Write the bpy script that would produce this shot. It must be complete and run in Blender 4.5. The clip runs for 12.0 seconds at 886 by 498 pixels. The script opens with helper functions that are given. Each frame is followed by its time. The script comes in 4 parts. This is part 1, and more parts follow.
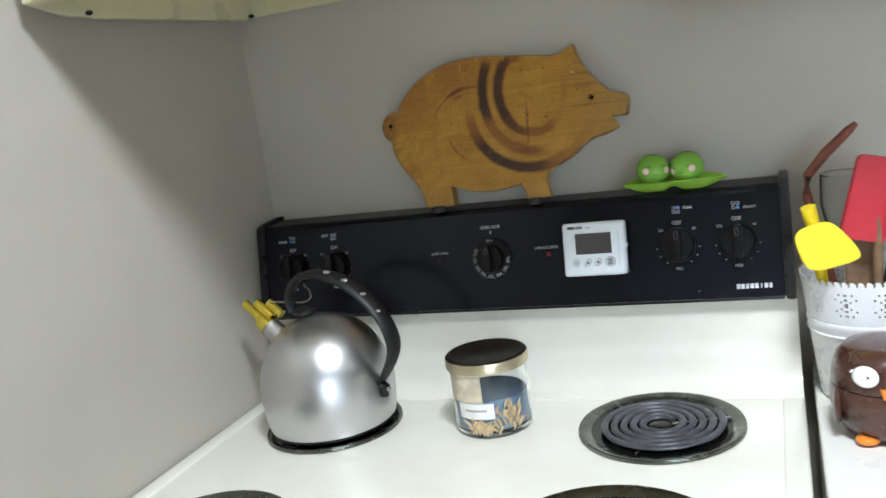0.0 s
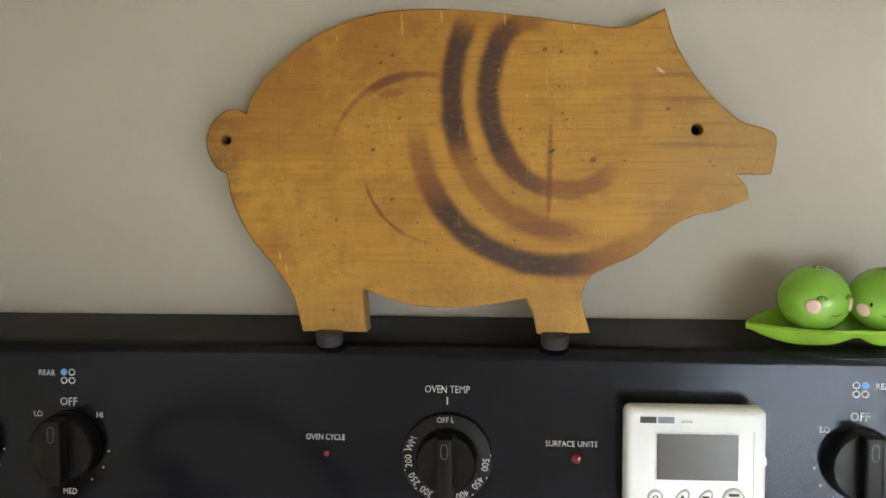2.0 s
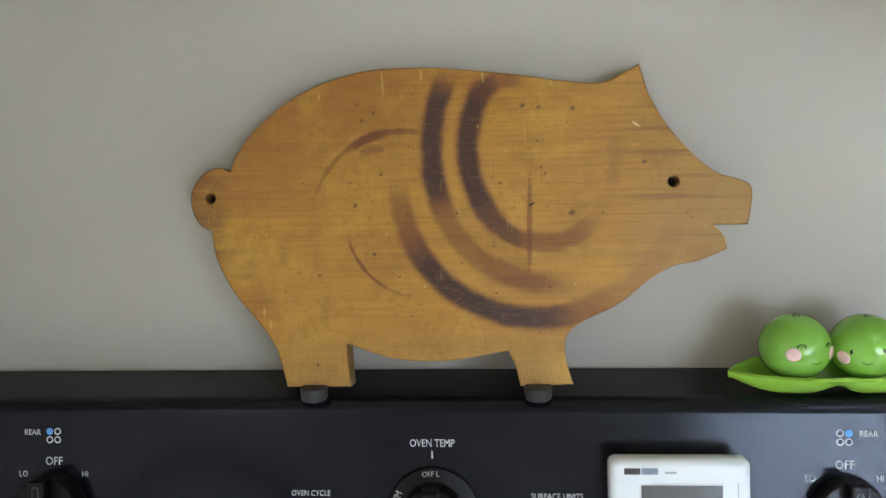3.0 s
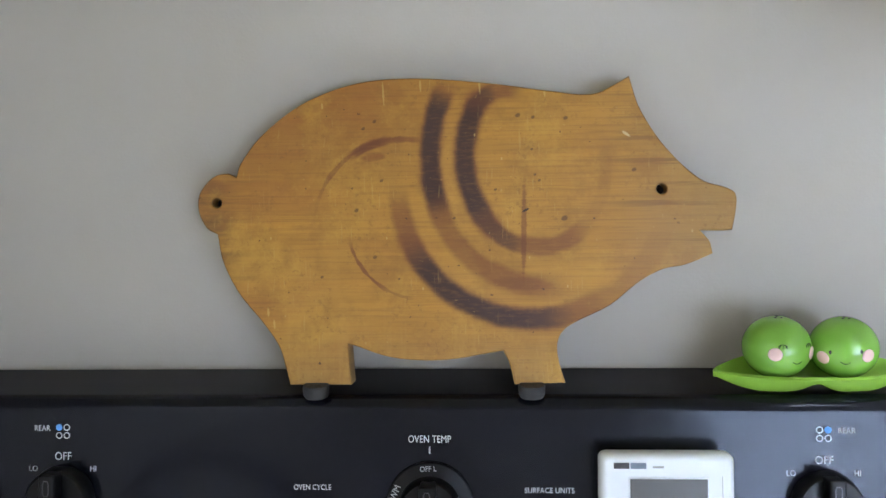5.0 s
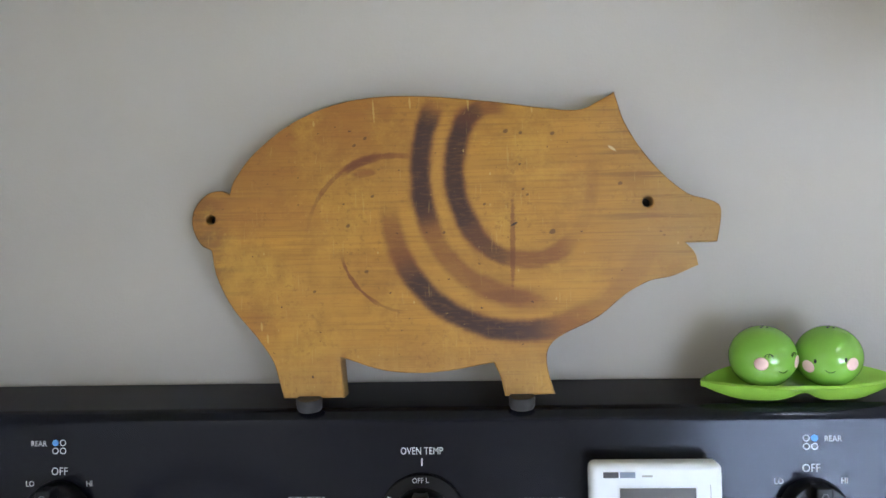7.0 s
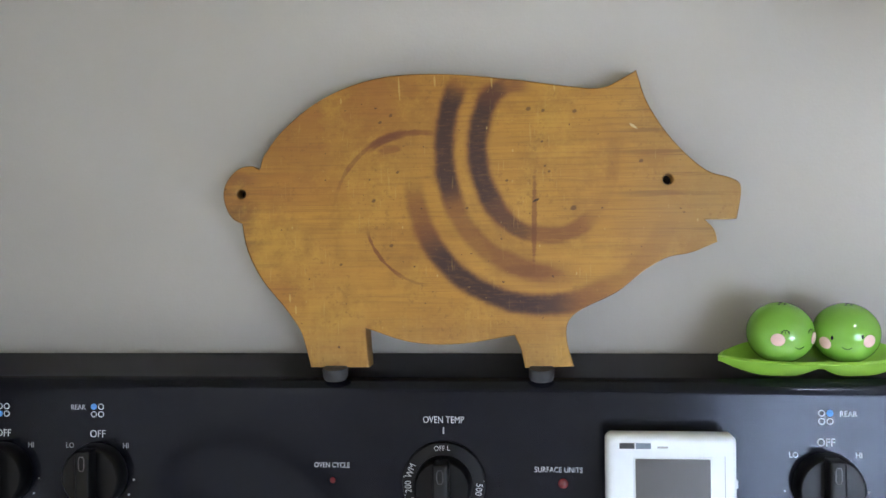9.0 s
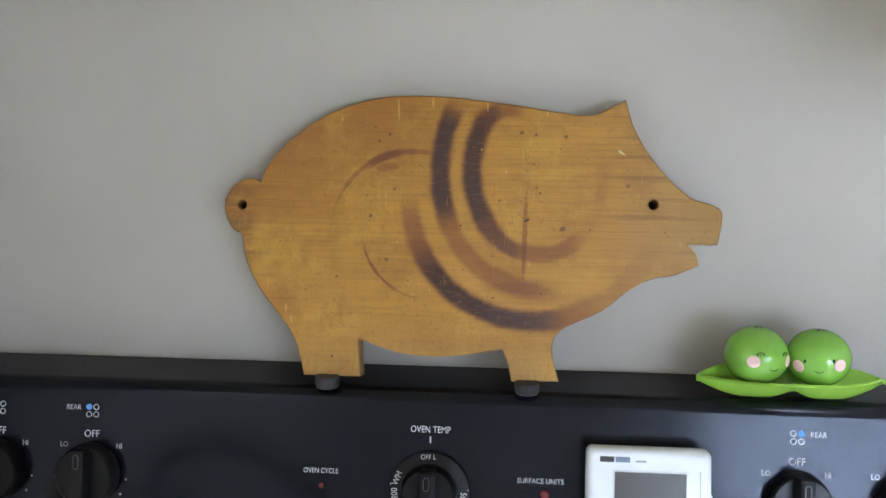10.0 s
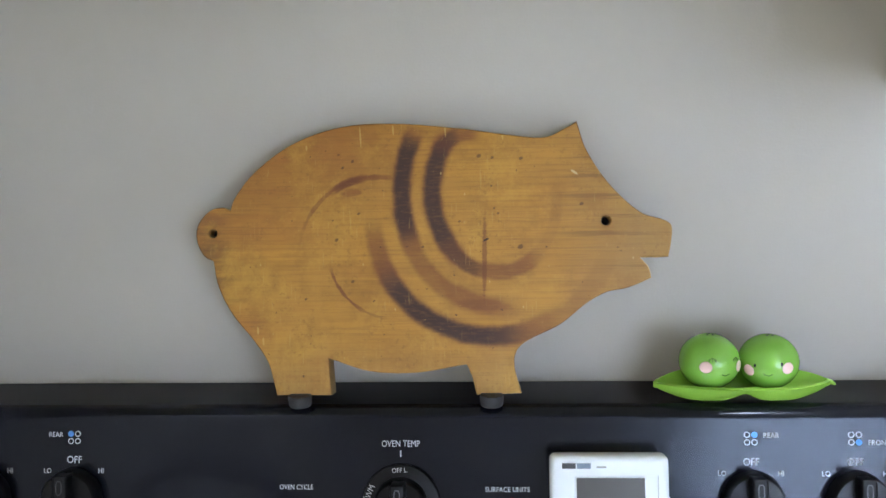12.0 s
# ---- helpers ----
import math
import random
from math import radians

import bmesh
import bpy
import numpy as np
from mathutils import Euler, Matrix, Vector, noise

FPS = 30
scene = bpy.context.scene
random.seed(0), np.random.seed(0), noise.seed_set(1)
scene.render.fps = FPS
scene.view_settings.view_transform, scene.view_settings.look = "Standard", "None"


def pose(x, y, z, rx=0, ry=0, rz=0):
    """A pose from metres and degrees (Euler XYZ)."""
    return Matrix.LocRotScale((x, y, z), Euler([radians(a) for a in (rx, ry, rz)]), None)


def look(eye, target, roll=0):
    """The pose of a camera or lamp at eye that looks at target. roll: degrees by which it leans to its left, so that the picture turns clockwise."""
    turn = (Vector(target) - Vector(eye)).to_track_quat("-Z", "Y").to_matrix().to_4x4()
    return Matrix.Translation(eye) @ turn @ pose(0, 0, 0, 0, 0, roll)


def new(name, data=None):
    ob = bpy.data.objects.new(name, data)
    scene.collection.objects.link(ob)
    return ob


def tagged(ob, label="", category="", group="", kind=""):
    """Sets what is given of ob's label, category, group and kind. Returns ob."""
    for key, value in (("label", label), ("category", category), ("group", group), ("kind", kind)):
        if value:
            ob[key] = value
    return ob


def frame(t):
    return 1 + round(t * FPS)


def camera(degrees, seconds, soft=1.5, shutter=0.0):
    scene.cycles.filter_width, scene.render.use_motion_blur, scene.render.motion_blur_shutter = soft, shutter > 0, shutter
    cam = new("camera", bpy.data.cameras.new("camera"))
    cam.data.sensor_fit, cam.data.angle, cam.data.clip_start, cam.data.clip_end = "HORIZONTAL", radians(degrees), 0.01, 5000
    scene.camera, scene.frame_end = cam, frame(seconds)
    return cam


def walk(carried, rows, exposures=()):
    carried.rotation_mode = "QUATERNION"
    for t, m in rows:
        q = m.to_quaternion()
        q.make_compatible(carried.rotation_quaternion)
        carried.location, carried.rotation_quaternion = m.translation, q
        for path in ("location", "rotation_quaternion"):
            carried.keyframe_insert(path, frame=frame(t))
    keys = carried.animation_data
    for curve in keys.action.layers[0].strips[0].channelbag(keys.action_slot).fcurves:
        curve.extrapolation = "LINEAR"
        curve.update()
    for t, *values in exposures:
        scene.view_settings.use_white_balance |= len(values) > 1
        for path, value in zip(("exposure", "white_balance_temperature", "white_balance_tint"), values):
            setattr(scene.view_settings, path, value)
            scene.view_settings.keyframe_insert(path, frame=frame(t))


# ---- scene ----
cam = camera(54.0, 12.0, 1.5, 0.2)
PATH = [
    (0, (0.375, -1.187, 1.351), (-0.361, 0.632, 0.965), -8.5),
    (0.1, (0.353, -1.163, 1.342), (-0.38, 0.656, 0.947), -6.7),
    (0.2, (0.338, -1.122, 1.338), (-0.364, 0.705, 0.926), -4.8),
    (0.3, (0.334, -1.065, 1.35), (-0.338, 0.768, 0.916), -3.6),
    (0.5, (0.309, -0.956, 1.37), (-0.402, 0.869, 0.966), -3.8),
    (0.6, (0.288, -0.904, 1.372), (-0.404, 0.926, 0.960), -4.0),
    (0.7, (0.268, -0.853, 1.373), (-0.444, 0.971, 0.966), -4.3),
    (0.9, (0.196, -0.764, 1.374), (-0.3, 1.128, 0.955), -3.9),
    (1, (0.153, -0.729, 1.367), (-0.281, 1.179, 0.954), -3.4),
    (1.1, (0.113, -0.690, 1.368), (-0.196, 1.240, 0.945), -2.2),
    (1.2, (0.074, -0.651, 1.368), (-0.082, 1.298, 0.947), -0.4),
    (1.3, (0.065, -0.634, 1.365), (-0.002, 1.321, 0.949), 0.3),
    (1.5, (0.046, -0.6, 1.358), (0.048, 1.35, 0.913), 1.9),
    (1.7, (0.041, -0.589, 1.357), (-0.042, 1.360, 0.917), 0.9),
    (1.9, (0.036, -0.578, 1.356), (-0.108, 1.359, 0.880), -0.2),
    (2, (0.033, -0.573, 1.355), (-0.113, 1.363, 0.873), -0.8),
    (2.2, (0.037, -0.573, 1.356), (-0.079, 1.366, 0.882), -0.7),
    (2.5, (0.042, -0.573, 1.358), (-0.101, 1.375, 0.926), -1.5),
    (2.7, (0.043, -0.574, 1.360), (-0.116, 1.376, 0.945), -1.5),
    (3, (0.045, -0.576, 1.363), (-0.102, 1.381, 0.976), -1.7),
    (3.2, (0.045, -0.578, 1.363), (-0.098, 1.378, 0.972), -1.7),
    (5, (0.041, -0.599, 1.365), (-0.081, 1.363, 0.994), -1.3),
    (5.5, (0.042, -0.596, 1.361), (-0.079, 1.364, 0.985), -1.4),
    (6, (0.044, -0.598, 1.361), (-0.078, 1.363, 0.986), -1.5),
    (6.5, (0.05, -0.603, 1.364), (-0.071, 1.361, 1.006), -2.0),
    (7, (0.047, -0.608, 1.365), (-0.071, 1.36, 1.031), -1.8),
    (9, (0.054, -0.622, 1.366), (-0.138, 1.331, 0.982), -1.7),
    (9.5, (0.051, -0.628, 1.363), (-0.131, 1.326, 0.977), -0.6),
    (10, (0.048, -0.646, 1.365), (-0.102, 1.321, 1.033), 0.5),
    (10.2, (0.049, -0.653, 1.366), (-0.085, 1.314, 1.028), 0.3),
    (10.5, (0.051, -0.663, 1.368), (-0.087, 1.301, 1.021), -0.3),
    (11, (0.066, -0.655, 1.366), (-0.039, 1.308, 0.998), -1.0),
    (11.2, (0.065, -0.653, 1.368), (-0.036, 1.311, 1.002), -0.8),
    (11.5, (0.064, -0.649, 1.37), (-0.067, 1.314, 1.013), -0.8),
    (12, (0.07, -0.669, 1.377), (-0.059, 1.303, 1.066), -1.4),
]
EXPOSURES = [(0, -0.17, 5980, 9), (0.5, -0.05, 6300, 9), (1, 0.36, 6700, 11), (1.5, 0.49, 6750, 11), (2, 0.56, 6900, 11), (3, 0.54, 5960, 12), (5.5, 0.64, 5650, 16), (9, 0.66, 5680, 16), (12, 0.66, 5580, 15)]
walk(cam, [(t, look(eye, target, roll)) for t, eye, target, roll in PATH], EXPOSURES)

# ---- light ----
world = bpy.data.worlds.new("world")
scene.world = world
world.use_nodes = True
wn = world.node_tree
sky = wn.nodes.new("ShaderNodeTexSky")
sky.sky_type, sky.sun_disc = "NISHITA", False
sky.sun_elevation, sky.sun_rotation = radians(40), radians(140)
wn.links.new(sky.outputs[0], wn.nodes["Background"].inputs[0])
wn.nodes["Background"].inputs[1].default_value = 0.1


def area_lamp(name, size_x, size_y, watts, colour, m, shape="RECTANGLE"):
    data = bpy.data.lights.new(name, "AREA")
    data.shape, data.size, data.size_y, data.energy, data.color = shape, size_x, size_y, watts, colour
    ob = new(name, data)
    ob.matrix_world = m
    return ob


CEIL = 2.42
area_lamp("ceiling_bulb", 0.30, 0.30, 36, (0.95, 0.985, 1.0), pose(0.52, -1.02, CEIL - 0.125), "DISK")
area_lamp("window_daylight", 2.5, 1.75, 96, (0.82, 0.92, 1.0), pose(2.07, -4.17, 1.325, 90, 0, 180))

# ---- materials ----


class Nodes:
    """A material's node tree, with short calls for the nodes used most."""

    def __init__(self, name):
        self.mat = bpy.data.materials.new(name)
        self.mat.use_nodes = True
        self.tree = self.mat.node_tree
        self.bsdf = self.tree.nodes["Principled BSDF"]
        self.coords = self.tree.nodes.new("ShaderNodeTexCoord").outputs["Object"]

    def feed(self, socket, value):
        if hasattr(value, "is_output"):
            self.tree.links.new(value, socket)
        else:
            socket.default_value = value

    def math(self, op, a, b=0.0, c=0.0, clamp=False):
        n = self.tree.nodes.new("ShaderNodeMath")
        n.operation, n.use_clamp = op, clamp
        for s, v in zip(n.inputs, (a, b, c)):
            self.feed(s, v)
        return n.outputs[0]

    def scaled(self, scale):
        n = self.tree.nodes.new("ShaderNodeMapping")
        n.inputs["Scale"].default_value = scale
        self.tree.links.new(self.coords, n.inputs["Vector"])
        return n.outputs[0]

    def noise(self, scale, detail=4.0, rough=0.55, vector=None):
        n = self.tree.nodes.new("ShaderNodeTexNoise")
        n.inputs["Scale"].default_value, n.inputs["Detail"].default_value = scale, detail
        n.inputs["Roughness"].default_value = rough
        self.tree.links.new(vector or self.coords, n.inputs["Vector"])
        return n.outputs["Fac"]

    def ramp(self, fac, low, high, a=0.0, b=1.0):
        n = self.tree.nodes.new("ShaderNodeMapRange")
        n.interpolation_type = "SMOOTHSTEP"
        for s, v in zip(n.inputs, (fac, low, high, a, b)):
            self.feed(s, v)
        return n.outputs[0]

    def mix(self, fac, a, b, blend="MIX"):
        n = self.tree.nodes.new("ShaderNodeMix")
        n.data_type, n.blend_type = "RGBA", blend
        self.feed(n.inputs[0], fac)
        for s, v in ((n.inputs[6], a), (n.inputs[7], b)):
            self.feed(s, v if hasattr(v, "is_output") else (*v, 1.0))
        return n.outputs[2]

    def bump(self, height, strength, distance=0.001):
        n = self.tree.nodes.new("ShaderNodeBump")
        n.inputs["Strength"].default_value, n.inputs["Distance"].default_value = strength, distance
        self.tree.links.new(height, n.inputs["Height"])
        self.tree.links.new(n.outputs[0], self.bsdf.inputs["Normal"])

    def set(self, **values):
        for key, value in values.items():
            self.feed(self.bsdf.inputs[key.replace("_", " ")], value)
        return self


def plain(name, colour, rough=0.5, metal=0.0, vary=0.12, scale=30.0, bump=0.0, bump_scale=300.0, coat=0.0):
    """A surface with soft variation in colour and gloss, and a fine relief."""
    n = Nodes(name)
    dark = tuple(c * (1 - vary) for c in colour)
    light = tuple(min(1.0, c * (1 + vary * 0.6)) for c in colour)
    n.set(Base_Color=n.mix(n.ramp(n.noise(scale), 0.3, 0.7), dark, light), Metallic=metal,
          Roughness=n.ramp(n.noise(scale * 2.3), 0.25, 0.75, rough * 0.85, min(1.0, rough * 1.15)), Coat_Weight=coat)
    if bump:
        n.bump(n.noise(bump_scale, 3.0), bump, 0.0006)
    return n.mat


def glass(name, colour, rough=0.02, ior=1.45):
    n = Nodes(name)
    n.set(Base_Color=(*colour, 1), Roughness=rough, IOR=ior, Transmission_Weight=1.0)
    return n.mat


def glow(name, colour, strength):
    n = Nodes(name)
    n.set(Base_Color=(*colour, 1), Emission_Color=(*colour, 1), Emission_Strength=strength)
    return n.mat


def wall_paint(name, colour):
    n = Nodes(name)
    dark, light = tuple(c * 0.94 for c in colour), tuple(min(1, c * 1.04) for c in colour)
    n.set(Base_Color=n.mix(n.ramp(n.noise(3.0, 5.0), 0.3, 0.7), dark, light), Roughness=n.ramp(n.noise(12.0), 0.3, 0.7, 0.50, 0.64))
    n.bump(n.math("ADD", n.noise(420.0, 2.0), n.noise(90.0, 2.0)), 0.18, 0.0008)
    return n.mat


def enamel(name, colour, rough=0.16):
    n = Nodes(name)
    smudge = n.ramp(n.noise(9.0, 6.0, 0.65), 0.35, 0.75)
    speck = n.ramp(n.noise(260.0, 2.0), 0.70, 0.78)
    base = n.mix(smudge, colour, tuple(c * f for c, f in zip(colour, (0.95, 0.94, 0.91))))
    n.set(Base_Color=n.mix(n.math("MULTIPLY", speck, 0.10), base, (0.35, 0.30, 0.22)),
          Roughness=n.ramp(n.noise(14.0, 5.0), 0.3, 0.7, rough * 0.8, rough * 1.6), Coat_Weight=0.3)
    n.bump(n.noise(35.0, 2.0), 0.05, 0.001)
    return n.mat


def black_panel(name, gloss=0.29, rough=0.17, spread=0.07):
    """Black glassy paint with dust, wiped smears and a few grease spots."""
    n = Nodes(name)
    dust = n.ramp(n.noise(900.0, 2.0), 0.68, 0.78)
    smear = n.ramp(n.noise(14.0, 6.0, 0.65, n.scaled((0.5, 1, 2.0))), 0.35, 0.75)
    spots = n.ramp(n.noise(120.0, 1.0), 0.73, 0.77)
    # Blue in the base and the specular tint stands in for the window's reflection.
    base = n.mix(smear, (0.0038, 0.0040, 0.0075), (0.0055, 0.0058, 0.0100))
    base = n.mix(n.math("MULTIPLY", dust, 0.05), base, (0.10, 0.10, 0.10))
    n.set(Base_Color=n.mix(n.math("MULTIPLY", spots, 0.8), base, (0.006, 0.006, 0.007)), Roughness=n.ramp(smear, 0.0, 1.0, rough, rough + spread), Specular_IOR_Level=gloss, Specular_Tint=(0.84, 0.89, 1.0, 1.0))
    return n.mat


def board_wood():
    """Golden varnished pine with scorch rings, pits, scratches and darker rubbed edges. X runs along the board, Y up it."""
    n = Nodes("golden_varnished_pine")
    split = n.tree.nodes.new("ShaderNodeSeparateXYZ")
    n.tree.links.new(n.coords, split.inputs[0])
    x, y = split.outputs[0], split.outputs[1]
    grain = n.noise(60.0, 6.0, 0.65, n.scaled((0.07, 1.6, 1.0)))
    fine = n.noise(300.0, 5.0, 0.7, n.scaled((0.05, 1.8, 1.0)))
    blotch = n.noise(11.0, 4.0, 0.6)
    col = n.mix(n.ramp(grain, 0.25, 0.75), (0.385, 0.185, 0.021), (0.500, 0.258, 0.031))
    col = n.mix(n.math("MULTIPLY", n.ramp(fine, 0.46, 0.66), 0.52), col, (0.25, 0.115, 0.022))
    col = n.mix(n.math("MULTIPLY", n.ramp(blotch, 0.42, 0.68), 0.50), col, (0.53, 0.300, 0.060))
    # reddish varnish over the rump and the back
    back = n.math("MULTIPLY", n.ramp(n.math("SUBTRACT", y, n.math("MULTIPLY", x, 0.25)), 0.125, 0.205), n.ramp(x, 0.03, -0.05))
    col = n.mix(n.math("MULTIPLY", back, 0.55), col, (0.275, 0.100, 0.022))
    # greyer, drier wood on the snout and on the feet
    dry = n.math("MAXIMUM", n.ramp(x, 0.10, 0.185), n.ramp(y, 0.045, 0.0))
    col = n.mix(n.math("MULTIPLY", dry, 0.55), col, (0.32, 0.205, 0.070))
    streak = n.ramp(n.noise(95.0, 4.0, 0.6, n.scaled((0.06, 1.5, 1.0))), 0.54, 0.64)
    ends = n.math("MAXIMUM", n.ramp(x, -0.10, -0.145), n.ramp(x, 0.095, 0.15))
    col = n.mix(n.math("MULTIPLY", n.math("MULTIPLY", streak, ends), 0.62), col, (0.165, 0.080, 0.022))
    tail = n.math("MULTIPLY", n.ramp(x, -0.124, -0.146), n.ramp(n.noise(60.0, 4.0, 0.6, n.scaled((0.16, 2.0, 1.0))), 0.36, 0.60))
    col = n.mix(n.math("MULTIPLY", tail, 0.70), col, (0.135, 0.068, 0.022))
    # reddish streaks along the rump
    blush = n.math("MULTIPLY", n.ramp(n.noise(34.0, 4.0, 0.6, n.scaled((0.22, 1.6, 1.0))), 0.46, 0.64), n.ramp(x, 0.02, -0.09))
    col = n.mix(n.math("MULTIPLY", blush, 0.28), col, (0.30, 0.095, 0.018))
    # mottling, upright rub marks near the feet
    mottle = n.ramp(n.noise(38.0, 5.0, 0.68), 0.46, 0.66)
    col = n.mix(n.math("MULTIPLY", mottle, 0.40), col, (0.255, 0.105, 0.014))
    patch = n.ramp(n.noise(20.0, 6.0, 0.72), 0.50, 0.70)
    col = n.mix(n.math("MULTIPLY", patch, 0.55), col, (0.56, 0.330, 0.052))
    speckle = n.ramp(n.noise(210.0, 4.0, 0.75), 0.54, 0.66)
    col = n.mix(n.math("MULTIPLY", n.math("MULTIPLY", speckle, n.ramp(n.noise(26.0, 3.0), 0.44, 0.60)), 0.38), col, (0.185, 0.080, 0.018))
    rub = n.ramp(n.noise(70.0, 4.0, 0.6, n.scaled((1.8, 0.16, 1.0))), 0.50, 0.70)
    col = n.mix(n.math("MULTIPLY", n.math("MULTIPLY", rub, n.ramp(y, 0.060, 0.01)), 0.30), col, (0.50, 0.30, 0.075))
    wobble = n.math("MULTIPLY", n.math("SUBTRACT", n.noise(70.0, 5.0, 0.7), 0.5), 0.0042)
    bite = n.noise(420.0, 4.0, 0.65, n.scaled((0.25, 1.3, 1.0)))

    def ring(cx, cy, rx, ry, width, aim, half, soft, colour, strength, power=2.0, filled=False):
        """A scorched arc: a rounded oval's rim of that width, round the angle aim, half so many degrees to each side."""
        nonlocal col
        ex = n.math("DIVIDE", n.math("SUBTRACT", x, cx), rx)
        ey = n.math("DIVIDE", n.math("SUBTRACT", y, cy), ry)
        px, py = (n.math("POWER", n.math("ABSOLUTE", e), power) for e in (ex, ey))
        r = n.math("POWER", n.math("ADD", px, py), 1 / power)
        r2 = n.math("SQRT", n.math("ADD", n.math("MULTIPLY", ex, ex), n.math("MULTIPLY", ey, ey)))
        off = n.math("ADD", n.math("MULTIPLY", n.math("MAXIMUM" if filled else "ABSOLUTE", n.math("SUBTRACT", r, 1.0), 0.0), (rx + ry) / 2), wobble)
        rim = n.ramp(off, width * 0.60, width * 0.27)
        ca, sa = math.cos(radians(aim)), math.sin(radians(aim))
        turn = n.math("DIVIDE", n.math("ADD", n.math("MULTIPLY", ex, ca), n.math("MULTIPLY", ey, sa)), r2)
        arc = n.ramp(turn, math.cos(radians(half)), math.cos(radians(max(0.0, half - soft))))
        worn = n.ramp(bite, 0.30, 0.54, 0.78, 1.0)
        fac = n.math("MULTIPLY", n.math("MULTIPLY", rim, arc), n.math("MULTIPLY", worn, strength))
        col = n.mix(fac, col, colour)

    def spot(cx, cy, rx, ry, colour, strength, turn=0.0):
        """A soft-rimmed oval mark, rx by ry, turned by so many degrees."""
        nonlocal col
        m = n.tree.nodes.new("ShaderNodeMapping")
        m.vector_type = "TEXTURE"
        m.inputs["Location"].default_value, m.inputs["Rotation"].default_value = (cx, cy, 0), (0, 0, radians(turn))
        m.inputs["Scale"].default_value = (rx, ry, 1000.0)
        n.tree.links.new(n.coords, m.inputs["Vector"])
        length = n.tree.nodes.new("ShaderNodeVectorMath")
        length.operation = "LENGTH"
        n.tree.links.new(m.outputs[0], length.inputs[0])
        off = n.math("ADD", length.outputs["Value"], n.math("MULTIPLY", n.math("SUBTRACT", bite, 0.5), 1.2))
        col = n.mix(n.math("MULTIPLY", n.ramp(off, 1.25, 0.70), strength), col, colour)

    burnt, umber, tan = (0.042, 0.014, 0.012), (0.145, 0.036, 0.011), (0.235, 0.092, 0.018)
    # inner ring: a hook at the top, the dark side, and a paler foot that fades up to the cheek
    ring(0.0485, 0.1695, 0.0232, 0.0232, 0.0150, 118, 62, 40, umber, 0.70)
    ring(0.0485, 0.1695, 0.0232, 0.0232, 0.0110, 145, 40, 30, burnt, 0.80)
    ring(0.0945, 0.1490, 0.0735, 0.0735, 0.0175, 186, 45, 16, umber, 0.66)
    ring(0.0945, 0.1490, 0.0735, 0.0735, 0.0138, 184, 38, 16, burnt, 0.94)
    ring(0.0687, 0.1317, 0.0422, 0.0422, 0.0130, 262, 62, 30, umber, 0.66)
    ring(0.0687, 0.1317, 0.0422, 0.0430, 0.0110, 232, 28, 22, burnt, 0.55)
    ring(0.0687, 0.1400, 0.0440, 0.0490, 0.0090, 330, 75, 50, tan, 0.20)
    # middle ring: dark down the side, then a broad brown smear
    ring(0.1001, 0.1487, 0.1017, 0.1017, 0.0170, 178, 30, 11, umber, 0.68)
    ring(0.1001, 0.1487, 0.1017, 0.1017, 0.0140, 178, 25, 9, burnt, 0.95)
    ring(0.0715, 0.1358, 0.0710, 0.0710, 0.0150, 232, 46, 22, umber, 0.58)
    ring(0.0715, 0.1358, 0.0710, 0.0720, 0.0180, 258, 30, 22, tan, 0.42)
    spot(0.058, 0.0655, 0.022, 0.0042, umber, 0.40, -4)
    # outer ring: from the flank under the belly to the throat
    ring(0.0641, 0.1304, 0.0870, 0.0870, 0.0150, 200, 22, 16, umber, 0.60)
    ring(0.0641, 0.1304, 0.0878, 0.0878, 0.0175, 250, 60, 22, umber, 0.62)
    ring(0.0641, 0.1304, 0.0878, 0.0878, 0.0142, 247, 43, 16, burnt, 0.97)
    ring(0.0641, 0.1304, 0.0900, 0.0890, 0.0160, 306, 42, 34, tan, 0.36)
    # thin arcs on the flank
    ring(-0.0203, 0.1029, 0.0586, 0.0586, 0.0028, 122, 44, 26, umber, 0.50)
    ring(-0.0203, 0.1025, 0.0586, 0.0586, 0.0068, 112, 17, 13, umber, 0.92)
    ring(-0.0203, 0.1025, 0.0586, 0.0586, 0.0045, 90, 14, 8, umber, 0.55)
    ring(-0.0203, 0.1029, 0.0586, 0.0586, 0.0030, 155, 24, 18, tan, 0.25)
    spot(-0.0390, 0.1497, 0.0085, 0.0028, umber, 0.45, 4)
    ring(-0.0064, 0.1059, 0.0501, 0.0501, 0.0024, 216, 27, 16, umber, 0.75)
    ring(-0.0064, 0.1059, 0.0501, 0.0501, 0.0022, 246, 20, 16, umber, 0.40)
    # the upright crack, its nick, and single pits
    spot(0.0592, 0.1010, 0.0018, 0.0300, umber, 0.62, -1)
    spot(0.0605, 0.1135, 0.0026, 0.0008, (0.03, 0.012, 0.006), 0.95, 24)
    for px, py, size in ((-45.5, 168.5, 1.3), (-38, 173.1, 1.4), (-33.7, 134.1, 1.2), (-50.4, 114.7, 1.6), (-53.2, 129.3, 0.9), (65.8, 173.9, 1.3), (86.9, 173, 1.6),
                         (85.6, 107.9, 2.1), (66.7, 136.5, 0.9), (69.6, 132.8, 1.0), (64.8, 153, 1.0), (41, 127.1, 1.1), (130.5, 138.8, 1.5), (-38.5, 83.8, 1.4), (-73.9, 70.9, 1.2), (13.8, 108.8, 1.1), (55.9, 175.2, 1.7)):
        spot(px / 1000, py / 1000, size / 1000, size / 1300, (0.07, 0.030, 0.010), 0.68, 30)
